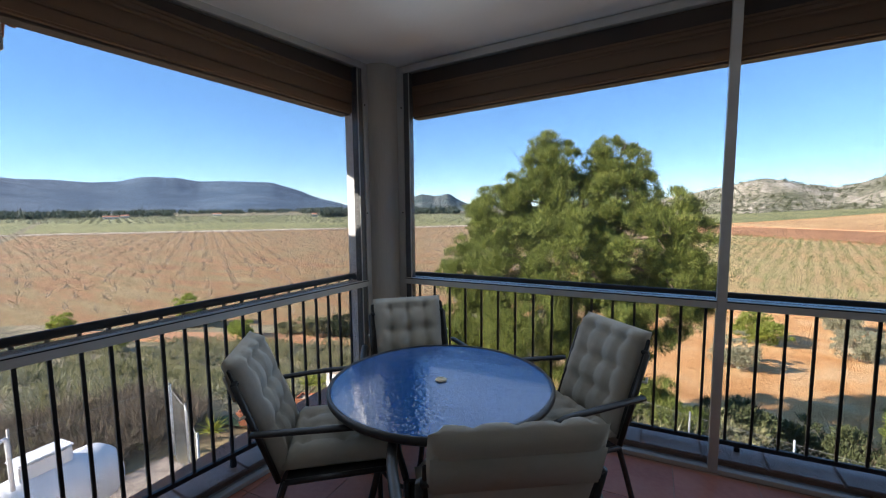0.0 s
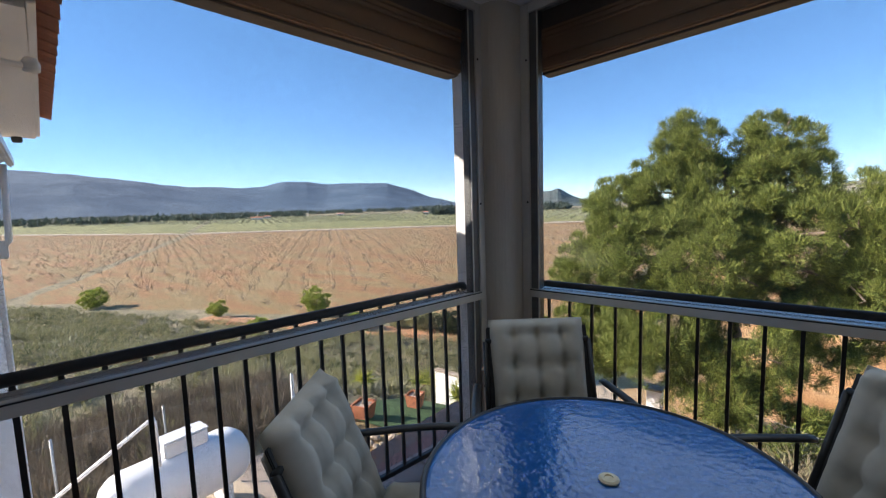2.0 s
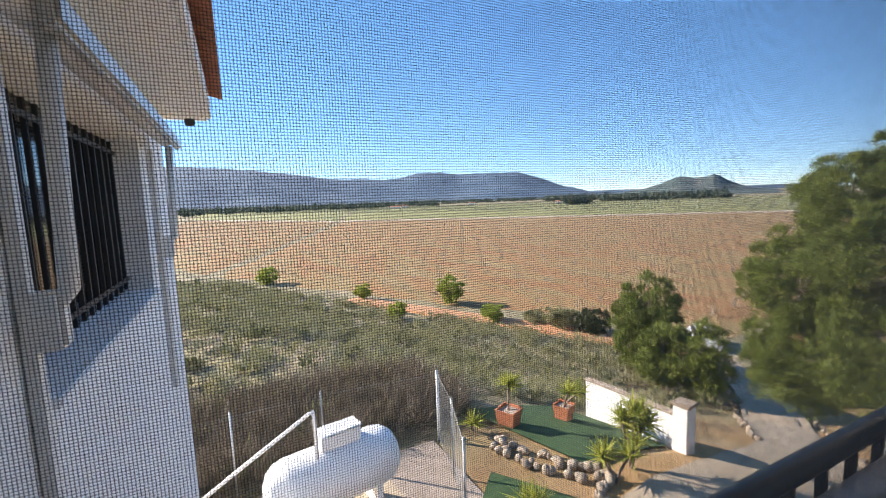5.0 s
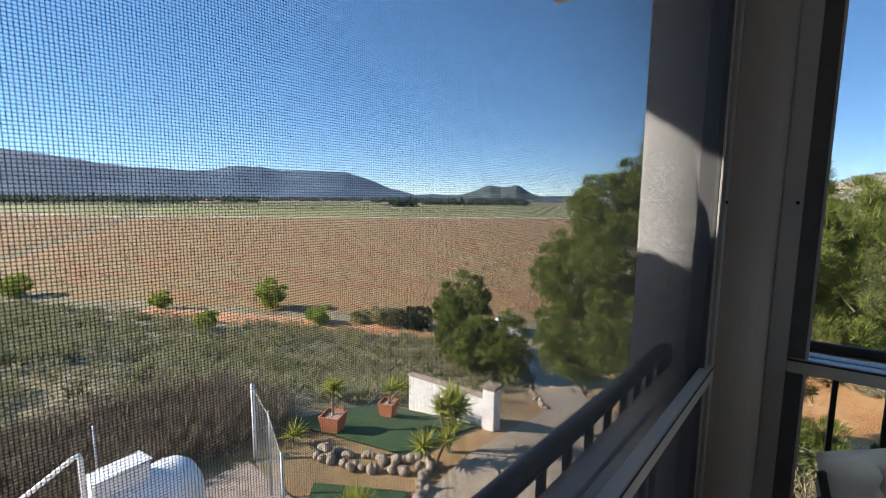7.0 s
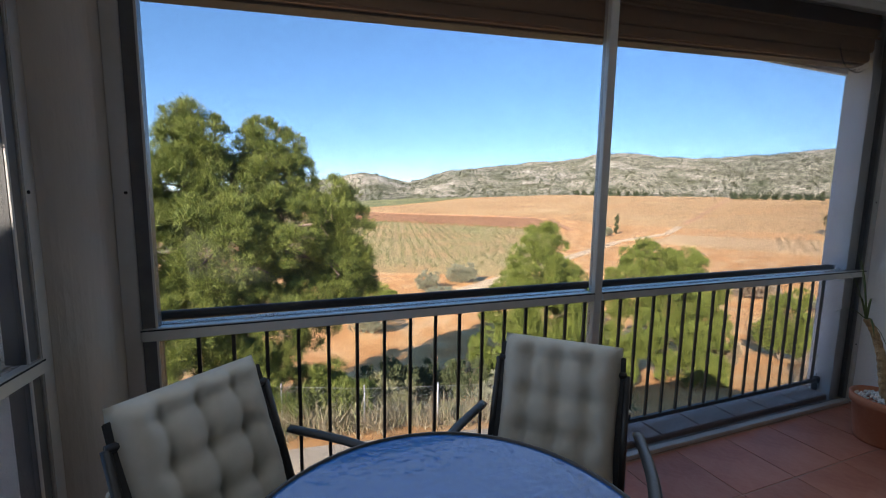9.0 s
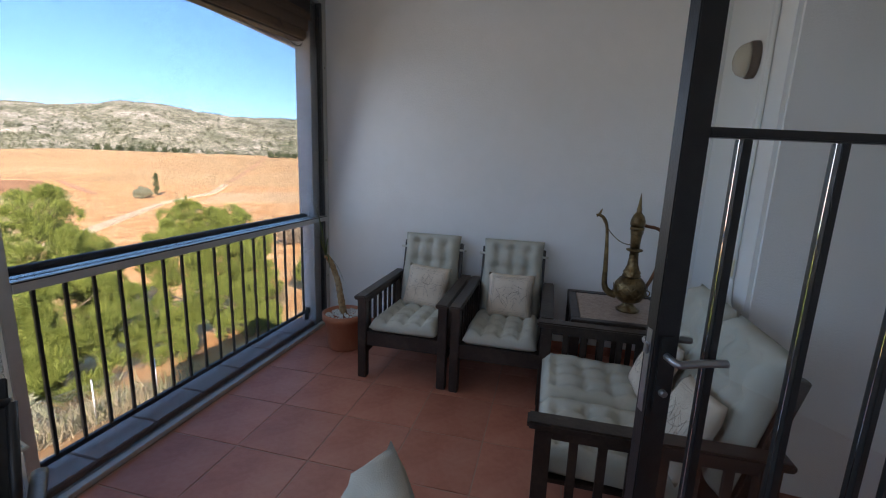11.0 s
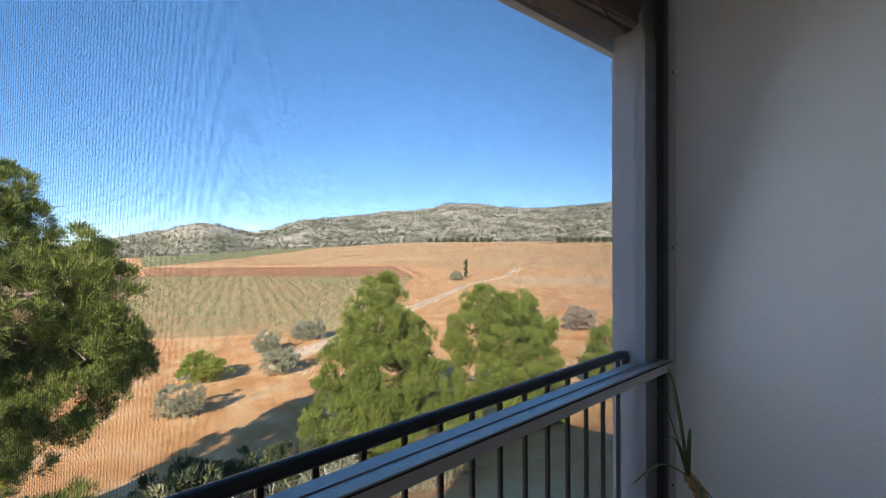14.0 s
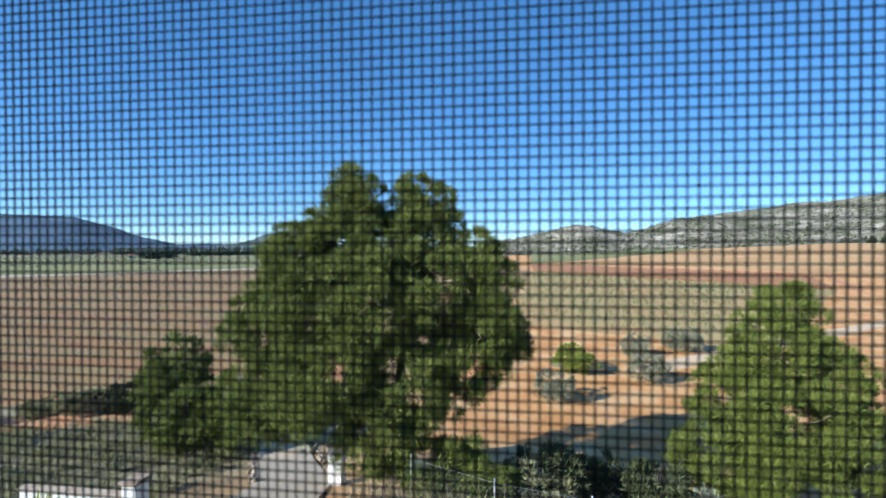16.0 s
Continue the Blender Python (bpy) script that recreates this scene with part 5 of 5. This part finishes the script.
P5 = rows((60, 30), (3.2, 2.1), (1.3, -1.9), 60, 70, inside_quad((95, 88), (122, 104), (159, 70), (114, 54)), .05)
scatter("vineyard_rows", P5, 8, .7, .12, M_dry, "rows of low pale pruned vines", jit=.2)
P6 = rows((-800, 60), (9, 3), (-3, 9), 95, 75, lambda x, y: inside_quad((-45, 318), (-283, 100), (-760, 300), (-140, 800))(x, y) or inside_quad((-283, 100), (-480, 30), (-1100, 60), (-760, 300))(x, y), .2)
scatter("far_orchard", P6, 8, 2.2, .7, M_olive, "far green orchard rows in the valley", jit=.6, spread=.8)


def polar(n, a0, a1, r0, r1, lift=0.0):
    a, r = np.radians(rng.uniform(a0, a1, n)), rng.uniform(r0, r1, n)
    x, y = -r * np.sin(a), r * np.cos(a)
    return np.array([(p, q, gz(p, q) + lift) for p, q in zip(x, y)])


P7 = np.concatenate([polar(900, 58, 100, 700, 1400, 2.5), polar(160, 38, 58, 1000, 1500, 2.0), polar(420, 24, 37, 640, 780, 2.5), polar(140, 36, 44, 900, 1100, 3.5), polar(60, 39, 41.2, 520, 560, 2.0)])
scatter("far_woods", P7, 22, 6.0, 2.6, M_farwood, "dark pine woods along the far side of the valley", jit=2.6, spread=.9)
dg = bpy.context.evaluated_depsgraph_get()
dg.update()
hp = []
hob = bpy.data.objects["hill_rocky_north_east"]
hv = [v.co for v in hob.data.vertices]
for k in range(3400):
    i = rng.integers(0, 419) * 41 + min(33, int(rng.exponential(13)))
    p = hv[i].lerp(hv[i + 42], rng.random())
    hp.append((p.x, p.y, p.z + .6))
scatter("hill_scrub", np.array(hp), 12, 2.1, .9, M_hillbush, "dark bushes scattered over the rocky hill", jit=1.1, spread=.9)
rowp = [(-r_ * math.sin(radians(a)), r_ * math.cos(radians(a))) for a, r_ in [(-38 - 1.0 * k, 548 - 2 * k) for k in range(9)]]
scatter("field_tree_row", np.array([(x, y, gz(x, y) + 2.0) for x, y in rowp]), 60, 4.5, 1.2, M_darktree, "row of dark round trees at the foot of the hill", jit=1.4, spread=.9)
oo = []
for a in np.arange(-72, -54, .9):
    for r_ in (470, 500, 530):
        oo.append((-r_ * math.sin(radians(a)), r_ * math.cos(radians(a))))
scatter("far_orchard", np.array([(x, y, gz(x, y) + 1.5) for x, y in oo]), 40, 4.0, 1.2, M_darktree, "olive grove on the orange slope", jit=1.2, spread=.9)

# ---- yard below ----
yard_walls = mat("white_garden_wall", [(.70, .69, .66), (.80, .79, .77)], 2, .85, .3, 60)
M_fieldstone = mat("field_stone", [(.24, .175, .125), (.34, .27, .20), (.42, .35, .27)], 4, .85, .5, 20, vary=.15)
M_wire = mat("fence_wire", [(.24, .24, .22), (.34, .34, .32)], 10, .5, metal=.5)
g0 = gz(-6.2, 9.9)
gwall = empty("garden_wall", "white rendered garden wall with a capped end pillar", "wall")
part("wall", box(-9.3, 9.72, -7.2, -6.25, 9.94, g0 + 1.05, .02), yard_walls, gwall)
part("wall_coping", box(-9.35, 9.68, g0 + 1.052, -6.255, 9.98, g0 + 1.10, .015), M_fieldstone, gwall)
part("end_pillar", box(-6.24, 9.62, -7.2, -5.82, 10.04, g0 + 1.42, .02), yard_walls, gwall)
part("pillar_cap", box(-6.30, 9.56, g0 + 1.422, -5.76, 10.10, g0 + 1.52, .03), M_fieldstone, gwall)
gp = empty("gate_pillar", "white rendered gate pillar with a stone cap", "pillar", at=Matrix.Translation((-3.0, 15.8, gz(-3, 15.8))))
part("shaft", box(-.26, -.26, -.3, .26, .26, 1.55, .02), yard_walls, gp)
part("cap", box(-.32, -.32, 1.552, .32, .32, 1.64, .03), M_fieldstone, gp)


def chain_link(pts, h, label, step=.14):
    f = empty("wire_fence", label, "fence", at=Matrix.Translation((*pts[0], gz(*pts[0]))))
    bm = bmesh.new()
    o = Vector((*pts[0], gz(*pts[0])))
    for a, b in zip(pts, pts[1:]):
        A, Bv = Vector((*a, gz(*a))) - o, Vector((*b, gz(*b))) - o
        L = (Bv - A).length
        n = int((L + h) / step)
        for k in range(n):
            for s in (0, 1):
                u0, u1 = (k * step - h) / L, k * step / L
                c0, c1 = max(0, u0), min(1, u1)
                if c1 <= c0:
                    continue
                z0, z1 = (c0 - u0) / (u1 - u0) * h, (c1 - u0) / (u1 - u0) * h
                if s:
                    z0, z1 = h - z0, h - z1
                tube([A.lerp(Bv, c0) + Vector((0, 0, z0)), A.lerp(Bv, c1) + Vector((0, 0, z1))], .0022, 3, bm, caps=False)
        for z in (.05, h):
            tube([A + Vector((0, 0, z)), Bv + Vector((0, 0, z))], .006, 4, bm)
        m = max(1, round(L / 2.6))
        for k in range(m + 1):
            p = A.lerp(Bv, k / m)
            part("post", tube([p + Vector((0, 0, -.3)), p + Vector((0, 0, h + .12))], .025, 8), M_galv, f, smooth=True)
    mesh = part("wire_mesh", bm, M_wire, f)
    mesh["kind"] = "stuff"
    return f


chain_link([(-2.4, 15.0), (.6, 12.2), (3.0, 10.9), (7.7, 10.5), (12.5, 11.2)], 1.35, "galvanised wire mesh fence along the forecourt")
chain_link([(-9.6, 4.0), (-8.0, 3.4), (-6.4, 2.6)], 1.9, "galvanised wire mesh fence round the gas tank")
chain_link([(-9.6, 4.0), (-10.2, 1.0), (-10.4, -3)], 1.9, "galvanised wire mesh fence behind the gas tank")
leanpost = tagged(obj("fence_brace", tube([(-9.6, 4.0, -5.1), (-9.62, 4.02, -3.15)], .045, 8), M_tank, smooth=True), "white painted corner post of the wire fence", "post")

# gas tank
tk = empty("gas_tank", "white horizontal gas tank on a concrete plinth", "tank", at=Matrix.Translation((-7.45, .42, -5.0)) @ Matrix.Rotation(radians(4), 4, 'Z'))
prof = [(0.0, -1.28), (.22, -1.25), (.40, -1.16), (.51, -1.02), (.55, -.85), (.55, .85), (.51, 1.02), (.40, 1.16), (.22, 1.25), (0.0, 1.28)]
bm = lathe(prof, 36)
bm.transform(Matrix.Translation((0, 0, 1.55)) @ Matrix.Rotation(radians(90), 4, 'X'))
part("shell", bm, M_tank, tk, smooth=True)
part("valve_cover", box(-.18, -.28, 2.06, .18, .48, 2.36, .03), M_tank, tk)
part("valve_lid", box(-.20, -.30, 2.362, .20, .50, 2.39, .012), M_tank, tk)
for y in (-.75, .75):
    part("saddle", box(-.30, y - .06, .62, .30, y + .06, 1.10, .01), M_tank, tk)
part("plinth", box(-.6, -1.3, -.2, .6, 1.3, .619, .02), M_concrete, tk)
wp = tagged(obj("white_pipe_rail", tube([(-8.6, -3.8, -4.9), (-7.65, -1.3, -3.0), (-7.15, -.06, -2.06), (-7.15, .0, -2.04), (-7.15, .02, -2.12), (-7.15, .03, -2.92)], .035, 8), M_tank, smooth=True), "white painted steel pipe beside the gas tank", "pipe")


def yucca(name, x, y, h, label, heads, seed, z=None):
    g = gz(x, y) if z is None else z
    t = empty(name, label, "plant", at=Matrix.Translation((x, y, g)))
    rnd = random.Random(seed)
    bm = bmesh.new()
    P, D = [], []
    for k in range(heads):
        e = Vector((rnd.uniform(-.35, .35) * (heads > 1), rnd.uniform(-.35, .35) * (heads > 1), h * rnd.uniform(.55, 1)))
        tube(curve_pts([(0, 0, -.05), e * .5 + Vector((rnd.uniform(-.06, .06), 0, 0)), e], 4), .03, 6, bm)
        for q in range(70):
            a, b = rnd.uniform(0, 6.28), rnd.uniform(-.2, 1.4)
            P.append(tuple(e))
            D.append((math.cos(a) * math.cos(b), math.sin(a) * math.cos(b), math.sin(b)))
    part("stem", bm, M_bark, t, smooth=True)
    lf = blades("leaves", P, D, 1, .50, .055, .06, M_yucca, .02)
    lf.parent = t
    return t


def planter(x, y, w, rot, seed):
    g = gz(x, y) + .06
    p = empty("square_planter", "square terracotta planter on the lawn edge", "planter", "terracotta planters", Matrix.Translation((x, y, g)) @ Matrix.Rotation(radians(rot), 4, 'Z'))
    bm = bmesh.new()
    v = []
    for z, s in ((0, .40), (.42, .5), (.50, .53), (.50, .46), (.42, .44)):
        v.append([bm.verts.new((w * s * a, w * s * b, z)) for a, b in ((-1, -1), (1, -1), (1, 1), (-1, 1))])
    for q, s in zip(v, v[1:]):
        for k in range(4):
            bm.faces.new((q[k], q[(k + 1) % 4], s[(k + 1) % 4], s[k]))
    bm.faces.new(v[0])
    part("tub", bm, M_pot, p)
    part("soil", box(-.43 * w, -.43 * w, .415, .43 * w, .43 * w, .435), M_gravel, p)
    yucca("potted_yucca", x, y, .75, "yellow green yucca in a terracotta planter", 2, seed, g + .43)


planter(-9.1, 6.1, .58, 20, 1)
planter(-8.9, 8.2, .5, 15, 2)
yucca("yucca_plant", -5.9, 7.2, 1.5, "tall yellow green garden yucca beside the drive", 9, 5)
yucca("yucca_plant", -5.7, 6.3, .9, "yellow green garden yucca among stones", 3, 6)
yucca("yucca_plant", -9.4, 5.0, .3, "low spiky yucca at the lawn edge", 1, 7)
yucca("yucca_plant", -5.6, 3.6, .5, "yellow green yucca beside the gravel", 2, 8)
yucca("yucca_plant", -6.2, 4.0, .35, "low spiky yucca beside the gravel", 1, 9)

# stone edging of the lawn and the drive
edge = tagged(new("stone_edging"), "rough pinkish field stones edging the lawn", "edging")
rnd = random.Random(12)
sv = []
for k in range(3):
    bm = bmesh.new()
    bmesh.ops.create_icosphere(bm, subdivisions=2, radius=.10)
    for v in bm.verts:
        v.co *= 1 + .35 * noise.noise(v.co * 7 + Vector((k * 3, 0, 0)))
    sv.append(bm)
stones = []
for line, n in (([(-8.6, 5.2), (-7.4, 5.6), (-6.2, 6.3)], 20), ([(-8.4, 4.9), (-7.2, 5.2), (-6.0, 5.9)], 18), ([(-6.1, 6.4), (-5.5, 5.6), (-5.2, 4.8)], 18), ([(-6.7, 16.2), (-9.0, 20), (-10.8, 23.4)], 22), ([(-3.2, 16.2), (-5.4, 20), (-7.9, 24)], 24)):
    c = curve_pts([(x, y, 0) for x, y in line], 12)
    for k in range(n):
        p = c[int(k / n * (len(c) - 1))]
        i = len(stones) % 3
        o = part("stone", sv[i], M_fieldstone, edge, smooth=True) if len(stones) < 3 else new("stone", stones[i].data)
        o.parent = edge
        stones.append(o)
        x, y = p.x + rnd.uniform(-.12, .12), p.y + rnd.uniform(-.12, .12)
        o.matrix_basis = Matrix.LocRotScale((x, y, gz(x, y) + .09), Euler((rnd.random() * 6, rnd.random() * 6, rnd.random() * 6)), [rnd.uniform(.7, 1.5) for _ in range(3)])

# parked car far down the drive
car = empty("parked_car", "small white car parked at the end of the drive", "car", at=Matrix.Translation((-15.6, 30.6, gz(-15.6, 30.6) + .15)) @ Matrix.Rotation(radians(35), 4, 'Z'))
part("body", box(-.85, -2.0, .28, .85, 2.0, .85, .12), M_tank, car)
part("cabin", box(-.74, -1.1, .80, .74, .9, 1.40, .16), M_darkglass, car)
part("roof", box(-.66, -.9, 1.38, .66, .7, 1.43, .03), M_tank, car)
for x in (-.80, .80):
    for y in (-1.25, 1.25):
        bm = lathe([(0, -.09), (.30, -.09), (.31, 0), (.30, .09), (0, .09)], 20)
        bm.transform(Matrix.Translation((x, y, .31)) @ Matrix.Rotation(radians(90), 4, 'Y'))
        part("wheel", bm, M_gasket, car)


# far farm buildings
def farm(x, y, w, d, h, rot):
    f = empty("farm_building", "low white farm building in the valley", "building", "far farm buildings", Matrix.Translation((x, y, gz(x, y))) @ Matrix.Rotation(radians(rot), 4, 'Z'))
    part("wall", box(-w / 2, -d / 2, -1, w / 2, d / 2, h, .05), yard_walls, f)
    bm = bmesh.new()
    a = [bm.verts.new(p) for p in ((-w / 2 - .4, -d / 2 - .4, h), (w / 2 + .4, -d / 2 - .4, h), (w / 2 + .4, d / 2 + .4, h), (-w / 2 - .4, d / 2 + .4, h))]
    t = [bm.verts.new(p) for p in ((-w / 2 - .4, 0, h + d * .22), (w / 2 + .4, 0, h + d * .22))]
    for q in ((a[0], a[1], t[1], t[0]), (a[2], a[3], t[0], t[1]), (a[0], t[0], a[3]), (a[1], a[2], t[1]), (a[3], a[2], a[1], a[0])):
        bm.faces.new(q)
    part("roof", bm, M_rooftile, f)
    for k in range(3):
        part("window", box(-w * .3 + k * w * .3 - .7, -d / 2 - .06, h * .35, -w * .3 + k * w * .3 + .7, -d / 2 + .02, h * .7), M_darkglass, f)
    return f


for a, r, w, h in ((63.5, 640, 15, 3.5), (62.3, 690, 9, 4), (53.5, 720, 11, 4), (42.4, 580, 7, 4), (39.6, 900, 8, 5), (-12, 620, 10, 4)):
    farm(-r * math.sin(radians(a)), r * math.cos(radians(a)), w, 7, h, a)

# ---- neighbouring wing of the house ----
WING = Matrix.Translation((-4.0, -1.79, 0)) @ Matrix.Rotation(radians(-7.2), 4, 'Z')     # x runs east along its north face, y outwards
wing = empty("house_wing", "white rendered house wing with tiled eaves", "house", at=WING)
X0, X1, Z0, Z1 = .95, 2.60, 1.03, 1.90
part("wall", box(0, -.24, -5.3, X0, 0, 2.5), M_stucco, wing)
part("wall", box(X1, -.24, -5.3, 3.66, 0, 2.5), M_stucco, wing)
part("wall", box(X0, -.24, -5.3, X1, 0, Z0), M_stucco, wing)
part("wall", box(X0, -.24, Z1, X1, 0, 2.5), M_stucco, wing)
part("side_wall", box(0, -7, -5.3, .25, -.2401, 2.5), M_stucco, wing)
win = part("window", box(X0 + .002, -.20, Z0 + .002, X1 - .002, -.16, Z1 - .002), M_darkglass, wing)
for k in range(15):
    part("grille_bar", box(X0 + .06 + k * (X1 - X0 - .12) / 14 - .008, -.135, Z0 + .02, X0 + .06 + k * (X1 - X0 - .12) / 14 + .008, -.119, Z1 - .02, .002), M_grille, win)
for z in (Z0 + .08, Z1 - .08):
    part("grille_rail", box(X0 + .02, -.1185, z - .012, X1 - .02, -.110, z + .012, .002), M_grille, win)
part("sill", box(X0 - .02, -.24, Z0 - .03, X1 + .02, .03, Z0 - .001, .006), M_stucco, wing)
part("soffit", box(-.22, -7, 2.22, 3.24, .33, 2.30, .004), M_stucco, wing)
part("fascia", box(-.22, .332, 2.24, 3.24, .36, 2.395, .004), M_stucco, wing)
tl = None
for k in range(17):
    if tl is None:
        bm = bmesh.new()
        n = 8
        pr = [(math.cos(math.pi * i / n), math.sin(math.pi * i / n)) for i in range(n + 1)]
        rings = []
        for y, r in ((.455, .105), (-.8, .085)):
            for rad in (r, r - .016):
                rings.append([bm.verts.new((c * rad, y, s * rad * .8 + (0.36 if y < 0 else 0))) for c, s in pr])
        for a, b in ((0, 2), (1, 3), (0, 1), (2, 3)):
            for i in range(n):
                bm.faces.new((rings[a][i], rings[a][i + 1], rings[b][i + 1], rings[b][i]))
        tl = part("roof_tile", bm, M_rooftile, wing)
        o = tl
    else:
        o = new("roof_tile", tl.data)
        o.parent = wing
    o.location = (-.14 + k * .205, 0, 2.405)
part("roof", box(-.22, -6.8, 2.396, 3.24, .2, 2.47), M_rooftile, wing)
part("gutter_end", lathe([(0, -.03), (.035, -.03), (.04, .0), (.035, .03), (0, .03)], 12, at=(-.16, .20, 2.20)), M_gasket, wing)

# folded awning over the wing's window
aw = empty("awning", "folded white cassette awning over the window", "awning", at=WING)
part("cassette", tube([(.55, .09, 1.96), (2.80, .09, 1.96)], .046, 14), M_plastic, aw, smooth=True)
part("front_bar", box(.53, .140, 1.89, 2.82, .18, 1.97, .012), M_alu, aw)
part("end_cap", lathe([(0, -.012), (.046, -.012), (.049, 0), (.046, .012), (0, .012)], 24), M_plastic, aw).matrix_basis = Matrix.Translation((2.813, .09, 1.96)) @ Matrix.Rotation(radians(90), 4, 'Y')
for x in (.66, 2.70):
    part("arm", tube([(x, .12, 1.90), (x, .10, 1.32), (x, .05, 1.26)], .022, 8), M_plastic, aw, smooth=True)
    part("arm_foot", box(x - .03, .002, 1.18, x + .03, .09, 1.32, .01), M_plastic, aw)
    part("guide_rail", box(x - .022, .002, .30, x + .022, .03, 1.88, .004), M_plastic, aw)
fl = empty("outdoor_floodlight", "small white floodlight with sensor under the eaves", "lamp", at=WING)
part("bracket", box(2.90, .002, 2.08, 2.98, .12, 2.13, .01), M_plastic, fl)
part("housing", lathe([(0, -.055), (.032, -.055), (.036, 0), (.032, .055), (0, .055)], 18, at=(2.94, .045, 2.14)), M_aludark, fl, "dark housing", smooth=True)
part("arm", tube([(2.94, .08, 2.11), (2.80, .30, 2.13)], .014, 8), M_plastic, fl)
part("sensor", lathe([(0, -.03), (.03, -.02), (.034, .01), (.02, .035), (0, .04)], 14, at=(2.78, .33, 2.135)), M_plastic, fl, smooth=True)
